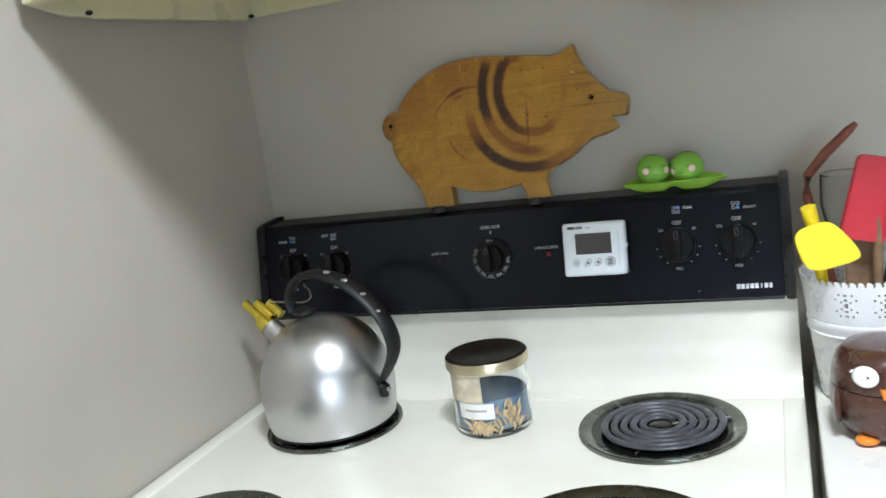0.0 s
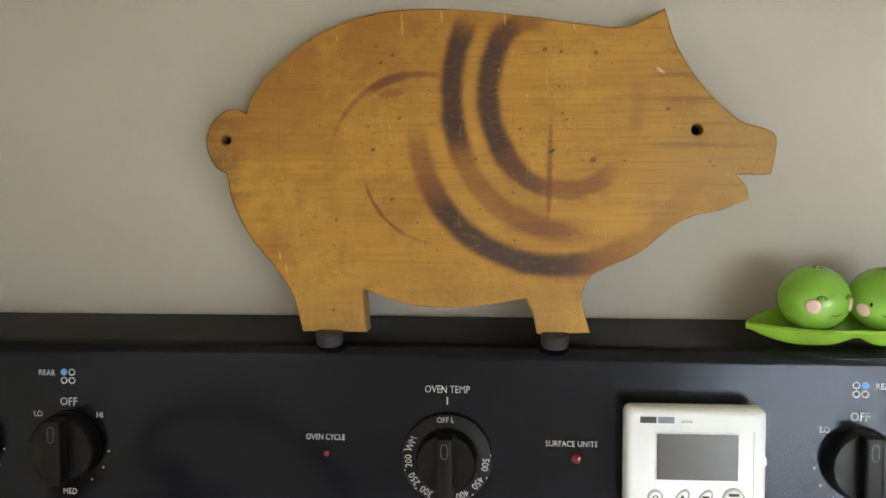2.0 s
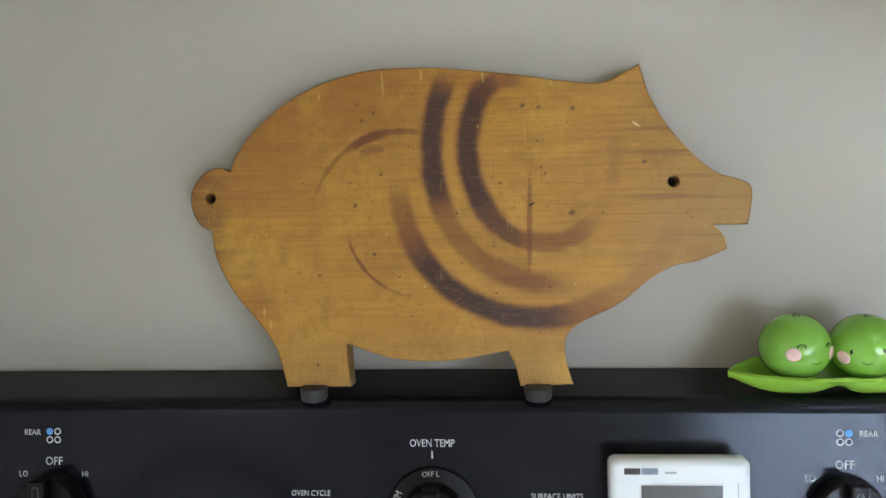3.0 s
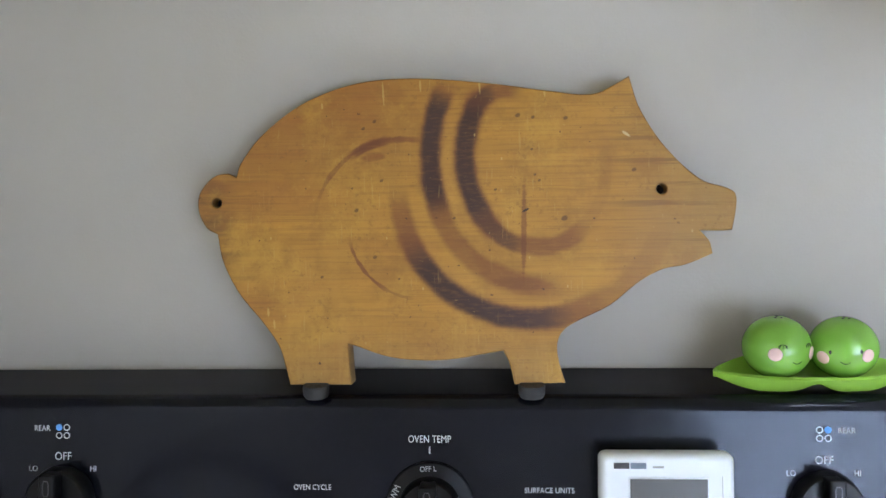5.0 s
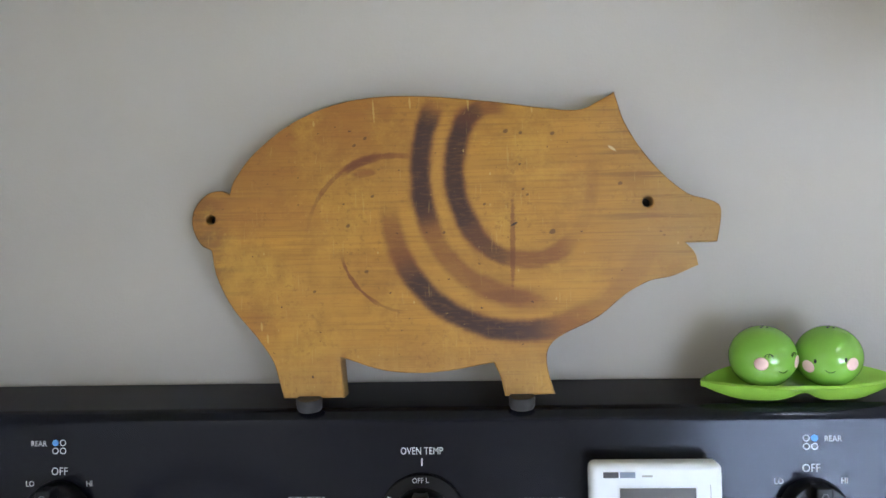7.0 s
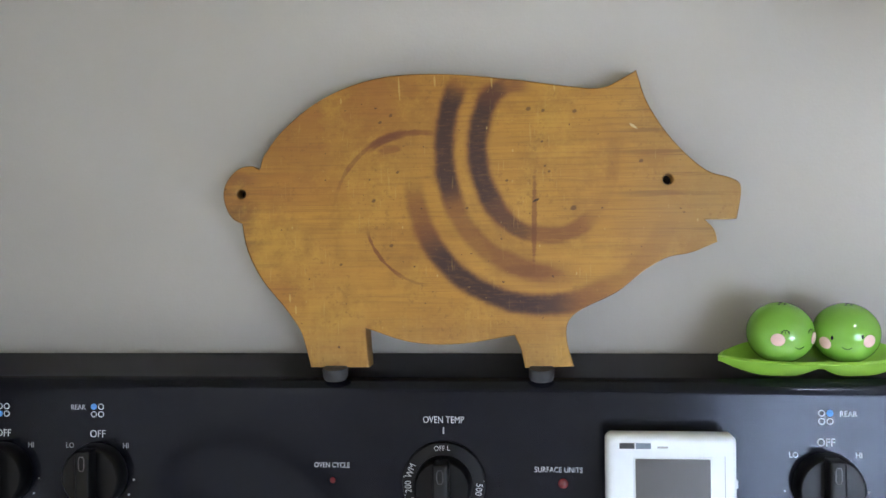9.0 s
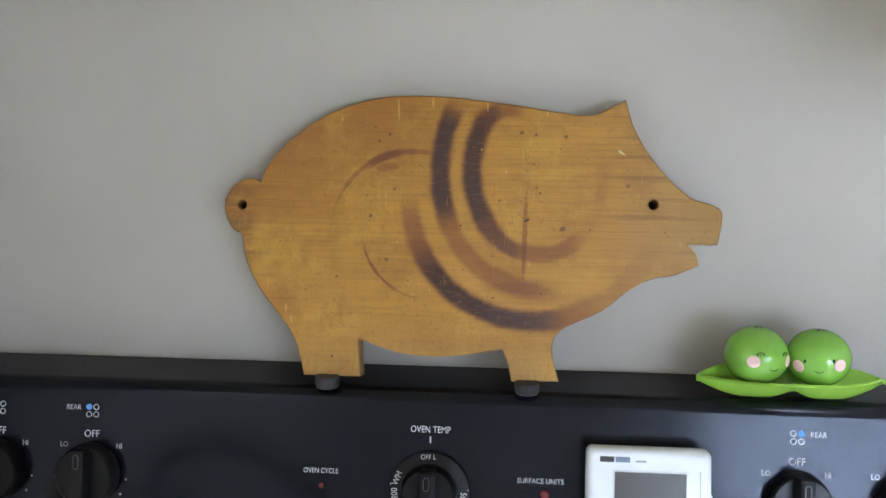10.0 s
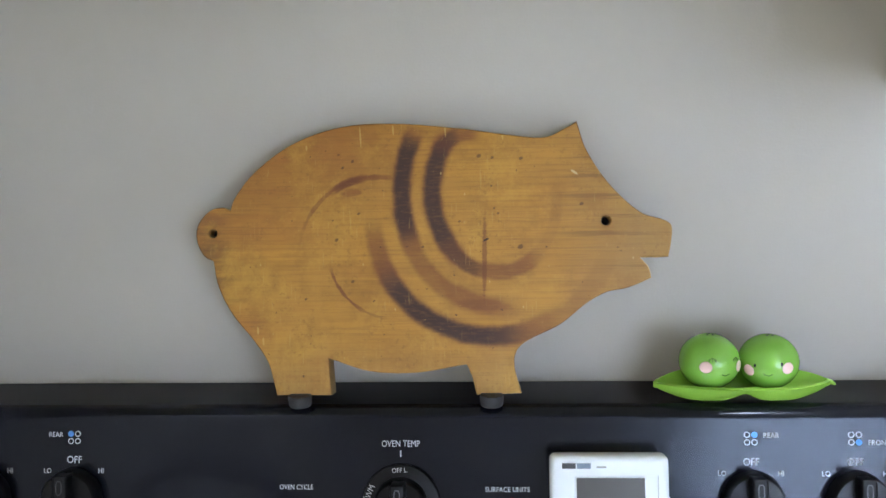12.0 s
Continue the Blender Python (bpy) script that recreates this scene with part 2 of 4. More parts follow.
    # pale chips along the back, and a scratch on the brow
    for px, py, tall in ((-32, 191, 8), (-7.5, 196, 4), (31.3, 195, 5), (73.4, 192, 5), (-110, 48, 3), (-106, 40, 3), (-72.7, 184, 2)):
        spot(px / 1000, py / 1000, 0.0007, tall / 1000, (0.66, 0.48, 0.18), 0.45, 3)
    spot(0.1258, 0.1619, 0.0032, 0.0009, (0.70, 0.60, 0.42), 0.70, -35)
    # pits, pale scratches and worn dots
    cells = n.tree.nodes.new("ShaderNodeTexVoronoi")
    cells.inputs["Scale"].default_value, cells.inputs["Randomness"].default_value = 150.0, 1.0
    warp = n.tree.nodes.new("ShaderNodeVectorMath")
    warp.operation = "MULTIPLY_ADD"
    rough = n.tree.nodes.new("ShaderNodeTexNoise")
    rough.inputs["Scale"].default_value, rough.inputs["Detail"].default_value = 520.0, 3.0
    n.tree.links.new(n.coords, rough.inputs["Vector"])
    n.tree.links.new(rough.outputs["Color"], warp.inputs[0])
    warp.inputs[1].default_value = (0.0036, 0.0022, 0.0)
    n.tree.links.new(n.coords, warp.inputs[2])
    n.tree.links.new(warp.outputs[0], cells.inputs["Vector"])
    pick = n.tree.nodes.new("ShaderNodeSeparateColor")
    n.tree.links.new(cells.outputs["Color"], pick.inputs[0])
    size = n.ramp(pick.outputs[0], 0.25, 1.0, 0.010, 0.085)
    pits = n.ramp(n.math("SUBTRACT", cells.outputs["Distance"], size), 0.03, -0.01)
    pits = n.math("MULTIPLY", pits, n.ramp(pick.outputs[0], 0.30, 0.42))
    col = n.mix(n.math("MULTIPLY", pits, n.ramp(n.noise(16.0, 2.0), 0.36, 0.52, 0.30, 0.92)), col, (0.07, 0.028, 0.010))
    pale = n.ramp(n.noise(120.0, 2.0, 0.5, n.scaled((1.6, 0.30, 1.0))), 0.72, 0.78)
    high = n.ramp(n.math("ABSOLUTE", n.math("SUBTRACT", y, 0.10)), 0.055, 0.10)
    col = n.mix(n.math("MULTIPLY", n.math("MULTIPLY", pale, high), 0.5), col, (0.66, 0.50, 0.24))
    # scuffs, slanting cuts, and darker sawn edges
    scuff = n.ramp(n.noise(300.0, 3.0, 0.7), 0.66, 0.74)
    col = n.mix(n.math("MULTIPLY", scuff, 0.34), col, (0.60, 0.40, 0.14))
    lean = n.tree.nodes.new("ShaderNodeMapping")
    lean.inputs["Rotation"].default_value = (0, 0, radians(24))
    lean.inputs["Scale"].default_value = (3.2, 0.26, 1.0)
    n.tree.links.new(n.coords, lean.inputs["Vector"])
    cuts = n.ramp(n.noise(210.0, 2.0, 0.5, lean.outputs[0]), 0.635, 0.70)
    cuts = n.math("MULTIPLY", cuts, n.ramp(n.noise(24.0, 2.0), 0.42, 0.62))
    col = n.mix(n.math("MULTIPLY", cuts, 0.22), col, (0.62, 0.43, 0.16))
    flecks = n.tree.nodes.new("ShaderNodeTexVoronoi")
    flecks.inputs["Scale"].default_value, flecks.inputs["Randomness"].default_value = 110.0, 1.0
    n.tree.links.new(n.scaled((1.0, 0.55, 1.0)), flecks.inputs["Vector"])
    hue = n.tree.nodes.new("ShaderNodeSeparateColor")
    n.tree.links.new(flecks.outputs["Color"], hue.inputs[0])
    chip = n.math("MULTIPLY", n.ramp(flecks.outputs["Distance"], 0.085, 0.03), n.ramp(hue.outputs[1], 0.62, 0.70))
    col = n.mix(n.math("MULTIPLY", chip, 0.45), col, (0.68, 0.52, 0.26))
    facing = n.tree.nodes.new("ShaderNodeSeparateXYZ")
    n.tree.links.new(n.tree.nodes["Texture Coordinate"].outputs["Normal"], facing.inputs[0])
    worn_edge = n.math("MULTIPLY", n.ramp(n.noise(46.0, 4.0), 0.36, 0.60), n.ramp(x, -0.11, 0.09, 0.25, 1.0))
    edge = n.math("MULTIPLY", n.ramp(n.math("ABSOLUTE", facing.outputs[2]), 0.97, 0.60), n.ramp(n.noise(45.0, 3.0), 0.35, 0.60, 0.45, 0.95))
    col = n.mix(edge, col, n.mix(worn_edge, (0.115, 0.055, 0.016), (0.55, 0.36, 0.11)))
    col = n.mix(1.0, col, (0.91, 0.87, 0.64), "MULTIPLY")
    n.set(Base_Color=col, Roughness=n.ramp(blotch, 0.3, 0.7, 0.42, 0.58))
    n.bump(n.math("ADD", n.math("MULTIPLY", grain, 0.6), n.math("MULTIPLY", pits, -1.0)), 0.22, 0.0008)
    return n.mat


PAINT = wall_paint("warm_grey_wall_paint", (0.4600, 0.4280, 0.3700))
CEILING = wall_paint("white_ceiling_paint", (0.78, 0.77, 0.73))
FLOOR = plain("beige_vinyl_floor", (0.22, 0.18, 0.135), 0.45, vary=0.2, scale=6, bump=0.1)
ENAMEL = enamel("cream_enamel", (0.80, 0.79, 0.71))
HOODPAINT = enamel("yellowed_hood_enamel", (0.70, 0.66, 0.44), 0.3)
CABPAINT = enamel("white_cabinet_paint", (0.76, 0.74, 0.68), 0.35)
LAMINATE = enamel("white_worktop_laminate", (0.80, 0.79, 0.75), 0.28)
BLACK = black_panel("black_panel_paint")
BLACKTOP = black_panel("black_ledge_top_paint", 0.11, 0.28, 0.015)
LEDGE = plain("black_ledge_paint", (0.004, 0.004, 0.0045), 0.30, vary=0.3, scale=18, bump=0.06, bump_scale=700)
KNOB = plain("black_knob_plastic", (0.0045, 0.0045, 0.0055), 0.34, vary=0.25, scale=60)
KNOB.node_tree.nodes["Principled BSDF"].inputs["Specular IOR Level"].default_value = 0.22
POINTER = plain("dark_grey_pointer_plastic", (0.075, 0.075, 0.08), 0.45, vary=0.1, scale=90)
RUBBER = plain("dark_grey_rubber", (0.030, 0.030, 0.033), 0.6, vary=0.2, scale=120)
INK = plain("pale_printed_ink", (0.62, 0.63, 0.65), 0.6, vary=0.2, scale=200)
BLUEINK = plain("blue_printed_ink", (0.12, 0.34, 0.75), 0.6, vary=0.1, scale=200)
REDLENS = plain("red_lamp_lens", (0.14, 0.006, 0.010), 0.15, vary=0.2, scale=200, coat=0.5)
WHITEPLASTIC = plain("white_device_plastic", (0.88, 0.93, 0.99), 0.35, vary=0.03, scale=40, bump=0.03)
SCREEN = plain("grey_lcd_glass", (0.085, 0.082, 0.080), 0.25, vary=0.02, scale=8, coat=0.1)
BLUEGREY = plain("blue_grey_printed_ink", (0.22, 0.27, 0.36), 0.6, vary=0.15, scale=200)
BUTTON = plain("pale_grey_button_plastic", (0.42, 0.43, 0.44), 0.4, vary=0.08, scale=90)
DARKINK = plain("dark_printed_ink", (0.06, 0.06, 0.07), 0.6, vary=0.2, scale=200)
WOOD = board_wood()
# Near black, for the shade inside the board's holes.
HOLESHADE = plain("painted_hole_shade", (0.010, 0.006, 0.004), 0.8, vary=0.3, scale=200)
GREEN = plain("glossy_green_ceramic", (0.20, 0.44, 0.050), 0.20, vary=0.10, scale=35, bump=0.05, bump_scale=120, coat=0.22)
PODGREEN = plain("lime_green_ceramic", (0.28, 0.52, 0.055), 0.20, vary=0.10, scale=35, bump=0.05, bump_scale=120, coat=0.25)
PINK = plain("pale_pink_glaze", (0.80, 0.56, 0.50), 0.15, vary=0.06, scale=90, coat=0.5)
EYEBLACK = plain("black_glaze", (0.02, 0.02, 0.02), 0.15, vary=0.1, scale=90)
STEEL = plain("brushed_stainless_steel", (0.60, 0.60, 0.61), 0.34, 1.0, vary=0.03, scale=5)
CHROME = plain("stained_chrome", (0.42, 0.42, 0.39), 0.20, 1.0, vary=0.20, scale=22)
BRASS = plain("polished_brass", (0.78, 0.62, 0.10), 0.20, 1.0, vary=0.12, scale=60)
COIL = plain("dark_heating_coil", (0.075, 0.077, 0.09), 0.42, 0.3, vary=0.35, scale=50, bump=0.15, bump_scale=500)
# Chrome darkened in its colour to stand in for the hood's dark reflection.
PANRING = plain("stained_darkened_pan_chrome", (0.17, 0.175, 0.155), 0.26, 1.0, vary=0.30, scale=22)
DARKPAN = plain("dark_pan_metal", (0.045, 0.044, 0.042), 0.20, 0.9, vary=0.3, scale=25)
HANDLE = plain("black_handle_plastic", (0.003, 0.003, 0.0035), 0.50, vary=0.2, scale=60)
CLEAR = glass("clear_jar_glass", (0.97, 0.98, 0.98))
WAX = plain("blue_candle_wax", (0.24, 0.38, 0.58), 0.5, vary=0.12, scale=40)
LIDBLACK = plain("dark_bronze_lid", (0.030, 0.024, 0.018), 0.32, 0.6, vary=0.3, scale=30)
GOLD = plain("brushed_gold_band", (0.66, 0.58, 0.40), 0.36, 1.0, vary=0.12, scale=50)
CORAL = plain("golden_print", (0.56, 0.42, 0.24), 0.4, vary=0.2, scale=90)
GOLDINK = plain("pale_gold_print", (0.58, 0.52, 0.38), 0.4, vary=0.25, scale=70)
PAPER = plain("white_paper_label", (0.80, 0.80, 0.77), 0.6, vary=0.04, scale=90)
WHITEMETAL = plain("white_painted_metal", (0.80, 0.81, 0.82), 0.30, vary=0.04, scale=30, bump=0.04)
YELLOW = plain("yellow_silicone", (0.78, 0.60, 0.006), 0.38, vary=0.06, scale=30)
REDSIL = plain("red_silicone", (0.56, 0.018, 0.035), 0.40, vary=0.08, scale=30)
REDWOOD = plain("reddish_brown_wood", (0.20, 0.055, 0.028), 0.5, vary=0.25, scale=60, bump=0.1)
BROWNWOOD = plain("brown_spoon_wood", (0.24, 0.15, 0.085), 0.6, vary=0.25, scale=50, bump=0.1)
CLEARPLASTIC = glass("clear_utensil_plastic", (0.93, 0.94, 0.94), 0.08, 1.4)
OWL = plain("brown_owl_ceramic", (0.075, 0.032, 0.022), 0.25, vary=0.25, scale=30, coat=0.25)
ORANGE = plain("orange_glaze", (0.72, 0.22, 0.02), 0.2, vary=0.1, scale=60)
WHITEGLAZE = plain("white_glaze", (0.80, 0.78, 0.74), 0.15, vary=0.04, scale=60, coat=0.5)
SHADEGLASS = glow("lit_opal_glass", (1.0, 0.93, 0.80), 4.0)
SKYPLAIN = glow("pale_sky", (0.90, 0.95, 1.0), 2.2)
PANE = glass("window_glass", (1, 1, 1), 0.0)

# ---- building helpers ----
WORLD = {}


def thing(name, place, label, category, group="", kind=""):
    """An Empty at a thing's base, which carries its parts."""
    ob = new(name)
    ob.empty_display_size = 0.02
    ob.location = place
    WORLD[ob] = Matrix.Translation(place)
    return tagged(ob, label, category, group, kind)


def link_mesh(name, mesh, material, parent=None, label="", m=None):
    if material and not mesh.materials:
        mesh.materials.append(material)
    ob = new(name, mesh)
    m = m or Matrix()
    WORLD[ob] = m
    if parent:
        ob.parent, ob.matrix_parent_inverse = parent, WORLD[parent].inverted()
    ob.matrix_basis = m
    return tagged(ob, label) if label else ob


def part(name, bm, material, parent=None, label="", m=None, smooth=38):
    """Links a bmesh, modelled in world places (or under m), as one mesh object."""
    mesh = bpy.data.meshes.new(name)
    if smooth:
        for f in bm.faces:
            f.smooth = True
        for e in bm.edges:
            if len(e.link_faces) == 2 and e.calc_face_angle(0) > radians(smooth):
                e.smooth = False
    bm.normal_update()
    bm.to_mesh(mesh)
    bm.free()
    return link_mesh(name, mesh, material, parent, label, m)


def box(x0, x1, y0, y1, z0, z1, bevel=0.0, segments=2, bm=None):
    bm = bm or bmesh.new()
    made = bmesh.ops.create_cube(bm, size=1)["verts"]
    for v in made:
        v.co = Vector((x0 + (v.co.x + 0.5) * (x1 - x0), y0 + (v.co.y + 0.5) * (y1 - y0), z0 + (v.co.z + 0.5) * (z1 - z0)))
    if bevel:
        edges = list({e for v in made for e in v.link_edges})
        bmesh.ops.bevel(bm, geom=edges, offset=bevel, segments=segments, affect="EDGES", profile=0.5, clamp_overlap=True)
    return bm


def lathe(profile, steps=48, centre=(0, 0), bm=None, closed=False):
    """Turns (radius, height) pairs round the vertical axis at centre."""
    bm = bm or bmesh.new()
    rings = []
    for r, z in profile:
        if r < 1e-6:
            rings.append([bm.verts.new((centre[0], centre[1], z))])
        else:
            rings.append([bm.verts.new((centre[0] + r * math.cos(2 * math.pi * k / steps), centre[1] + r * math.sin(2 * math.pi * k / steps), z)) for k in range(steps)])
    pairs = list(zip(rings, rings[1:])) + ([(rings[-1], rings[0])] if closed else [])
    for a, b in pairs:
        for k in range(steps):
            j = (k + 1) % steps
            if len(a) == 1 and len(b) == 1:
                continue
            if len(a) == 1:
                bm.faces.new((a[0], b[j], b[k]))
            elif len(b) == 1:
                bm.faces.new((a[k], a[j], b[0]))
            else:
                bm.faces.new((a[k], a[j], b[j], b[k]))
    bmesh.ops.recalc_face_normals(bm, faces=bm.faces)
    return bm


def sweep(points, radii, steps=12, bm=None, flat=1.0, up=(0, 0, 1), closed=False):
    """A tube along points. radii: one, or one a point; flat squeezes it across its own up direction."""
    bm = bm or bmesh.new()
    pts = [Vector(p) for p in points]
    radii = radii if hasattr(radii, "__len__") else [radii] * len(pts)
    rings = []
    for i, p in enumerate(pts):
        a, b = (pts[i - 1], pts[(i + 1) % len(pts)]) if closed else (pts[max(i - 1, 0)], pts[min(i + 1, len(pts) - 1)])
        along = (b - a).normalized()
        side = along.cross(Vector(up))
        side = side.normalized() if side.length > 1e-4 else Vector((1, 0, 0))
        top = side.cross(along)
        rings.append([bm.verts.new(p + radii[i] * (math.cos(t) * side + flat * math.sin(t) * top)) for t in (2 * math.pi * k / steps for k in range(steps))])
    for a, b in list(zip(rings, rings[1:])) + ([(rings[-1], rings[0])] if closed else []):
        for k in range(steps):
            bm.faces.new((a[k], a[(k + 1) % steps], b[(k + 1) % steps], b[k]))
    if not closed:
        bm.faces.new(rings[0][::-1])
        bm.faces.new(rings[-1])
    bmesh.ops.recalc_face_normals(bm, faces=bm.faces)
    return bm


def rounded(points, steps):
    """The same line of points with its corners rounded off, so many steps between each two."""
    p = [Vector(q) for q in points]
    p = [2 * p[0] - p[1]] + p + [2 * p[-1] - p[-2]]
    line = []
    for a, b, c, d in zip(p, p[1:], p[2:], p[3:]):
        for k in range(steps):
            u = k / steps
            line.append(0.5 * (2 * b + (c - a) * u + (2 * a - 5 * b + 4 * c - d) * u ** 2 + (3 * b - a - 3 * c + d) * u ** 3))
    return line + [p[-2]]


def extrude_profile(profile, x0, x1):
    """A closed profile of (y, z) drawn along x, with its ends closed."""
    bm = bmesh.new()
    a = [bm.verts.new((x0, y, z)) for y, z in profile]
    b = [bm.verts.new((x1, y, z)) for y, z in profile]
    for k in range(len(profile)):
        j = (k + 1) % len(profile)
        bm.faces.new((a[k], a[j], b[j], b[k]))
    bm.faces.new(a[::-1])
    bm.faces.new(b)
    bmesh.ops.recalc_face_normals(bm, faces=bm.faces)
    return bm


def ball(centre, radii, u=24, v=16, bm=None):
    bm = bm or bmesh.new()
    made = bmesh.ops.create_uvsphere(bm, u_segments=u, v_segments=v, radius=1)["verts"]
    for w in made:
        w.co = Vector(centre) + Vector([c * r for c, r in zip(w.co, radii)])
    return bm


def curve_mesh(name, curve):
    """The mesh of a curve or text, freed of its curve."""
    ob = bpy.data.objects.new(name, curve)
    scene.collection.objects.link(ob)
    bpy.context.view_layer.update()
    mesh = bpy.data.meshes.new_from_object(ob.evaluated_get(bpy.context.evaluated_depsgraph_get()))
    bpy.data.objects.remove(ob)
    return mesh


def writing(words, size, m, parent, material=None, bold=0.0, name="marking", narrow=0.88):
    curve = bpy.data.curves.new(name, "FONT")
    curve.body, curve.size, curve.align_x, curve.align_y = words, size, "CENTER", "CENTER"
    curve.extrude, curve.offset, curve.resolution_u = 0.00012, bold, 3
    curve.space_character = 1.02
    return link_mesh(name, curve_mesh(name, curve), material or INK, parent, "", m @ Matrix.Diagonal((narrow, 1, 1, 1)))


# ---- the room ----
XL, XR, YF = -0.385, 3.40, -4.20


def structure(name, bm, material, label, category):
    return tagged(part(name, bm, material, None, "", smooth=0), label, category, kind="structure")


structure("wall_back", box(XL - 0.12, XR + 0.12, 0, 0.12, 0, CEIL), PAINT, "warm grey painted kitchen wall behind the range", "wall")
structure("wall_left", box(XL - 0.12, XL, YF, 0, 0, CEIL), PAINT, "warm grey painted side wall beside the range", "wall")
structure("wall_right", box(XR, XR + 0.12, YF, 0, 0, CEIL), PAINT, "warm grey painted wall across the kitchen", "wall")
# Unseen wall, added to keep window light off the back wall's left.
structure("light_blocking_wall", box(XL, 0.70, -2.50, -2.40, 0, CEIL), PAINT, "unseen grey wall added to block window light from the left", "wall")
WX0, WX1, WZ0, WZ1 = 0.82, 3.32, 0.45, 2.20
bm = box(XL - 0.12, WX0, YF - 0.12, YF, 0, CEIL)
box(WX1, XR + 0.12, YF - 0.12, YF, 0, CEIL, bm=bm)
box(WX0, WX1, YF - 0.12, YF, 0, WZ0, bm=bm)
box(WX0, WX1, YF - 0.12, YF, WZ1, CEIL, bm=bm)
structure("wall_front", bm, PAINT, "warm grey painted wall with a window opening", "wall")
structure("floor", box(XL - 0.12, XR + 0.12, YF - 0.12, 0.12, -0.08, 0), FLOOR, "beige vinyl kitchen floor", "floor")
structure("ceiling", box(XL - 0.12, XR + 0.12, YF - 0.12, 0.12, CEIL, CEIL + 0.08), CEILING, "plain white painted ceiling", "ceiling")


window = thing("window_1", ((WX0 + WX1) / 2, YF, WZ0), "wide white framed window letting in pale daylight", "window", kind="structure")
bm = box(WX0, WX0 + 0.05, YF - 0.10, YF - 0.02, WZ0, WZ1, 0.004)
box(WX1 - 0.05, WX1, YF - 0.10, YF - 0.02, WZ0, WZ1, 0.004, bm=bm)
box(WX0 + 0.05, WX1 - 0.05, YF - 0.10, YF - 0.02, WZ1 - 0.05, WZ1, 0.004, bm=bm)
box(WX0 + 0.05, WX1 - 0.05, YF - 0.10, YF - 0.02, WZ0, WZ0 + 0.05, 0.004, bm=bm)
box((WX0 + WX1) / 2 - 0.02, (WX0 + WX1) / 2 + 0.02, YF - 0.09, YF - 0.03, WZ0 + 0.05, WZ1 - 0.05, 0.004, bm=bm)
part("window_frame", bm, CABPAINT, window)
pane = part("pane", box(WX0 + 0.05, WX1 - 0.05, YF - 0.064, YF - 0.058, WZ0 + 0.05, WZ1 - 0.05), PANE, window, smooth=0)
pane.visible_shadow = False
structure("backdrop", box(WX0 - 0.5, WX1 + 0.5, YF - 0.62, YF - 0.60, WZ0 - 0.5, WZ1 + 0.6), SKYPLAIN, "pale daylight outside the window", "sky")

lamp = thing("ceiling_light", (0.52, -1.02, CEIL), "round opal glass ceiling light, switched on", "ceiling light")
part("base", lathe([(0, CEIL), (0.16, CEIL), (0.16, CEIL - 0.02), (0, CEIL - 0.02)], centre=(0.52, -1.02)), CHROME, lamp)
part("shade", lathe([(0.15, CEIL - 0.02), (0.165, CEIL - 0.05), (0.15, CEIL - 0.085), (0.09, CEIL - 0.11), (0, CEIL - 0.118)], centre=(0.52, -1.02)), SHADEGLASS, lamp, "glowing opal glass shade")

# ---- hood and wall cabinets ----
hood = thing("range_hood", (0, -0.2, 1.478), "cream enamelled range hood with a yellowed recessed underside", "range hood")
HX0, HX1, HY, HZ = XL + 0.022, 0.346, -0.436, 1.478
shell = [(-0.001, HZ), (-0.001, 1.64), (-0.30, 1.64), (HY, 1.552), (HY - 0.004, 1.545), (HY - 0.004, HZ + 0.014), (HY, HZ + 0.010), (HY + 0.014, HZ + 0.010), (HY + 0.014, HZ + 0.034), (-0.014, HZ + 0.034), (-0.014, HZ)]
part("shell", extrude_profile(shell, HX0 + 0.012, HX1 - 0.012), HOODPAINT, hood)
side = [(-0.001, HZ), (-0.001, 1.64), (-0.30, 1.64), (HY, 1.552), (HY - 0.004, 1.545), (HY - 0.004, HZ + 0.012), (HY + 0.05, HZ)]
part("filler_strip", box(XL + 0.001, HX0 - 0.0005, -0.30, -0.001, HZ + 0.02, 1.64), HOODPAINT, hood)
part("side_panel", extrude_profile(side, HX0, HX0 + 0.0115), HOODPAINT, hood)
part("side_panel", extrude_profile(side, HX1 - 0.0115, HX1), HOODPAINT, hood)
part("rail", sweep([(HX0 + 0.006, -0.02, HZ + 0.001), (HX0 + 0.006, -0.34, HZ + 0.001), (HX0 + 0.006, -0.42, HZ + 0.012)], 0.0045, 8), HOODPAINT, hood)


for y in (-0.022, HY + 0.075):
    part("screw", ball((HX0 + 0.016, y, HZ + 0.0015), (0.0045, 0.0045, 0.0030), 12, 8), HANDLE, hood, "small dark screw")


def wall_cabinet(x0, x1, z0, z1, doors, label):
    ob = thing("wall_cabinet", ((x0 + x1) / 2, -0.16, z0), label, "cabinet")
    part("body", box(x0, x1, -0.305, -0.001, z0, z1, 0.002), CABPAINT, ob)
    w = (x1 - x0) / doors
    for k in range(doors):
        door = part("door", box(x0 + k * w + 0.003, x0 + (k + 1) * w - 0.003, -0.327, -0.3065, z0 + 0.004, z1 - 0.004, 0.004), CABPAINT, ob)
        part("handle", ball((x0 + k * w + (w - 0.04 if k % 2 == 0 else 0.04), -0.340, z0 + 0.06), (0.014, 0.014, 0.014), 16, 10), CHROME, door)
    return ob


wall_cabinet(XL + 0.002, 0.346, 1.643, 2.30, 2, "white painted cabinet over the range hood")
wall_cabinet(0.354, 1.20, 1.390, 2.30, 2, "white painted wall cabinet over the worktop")

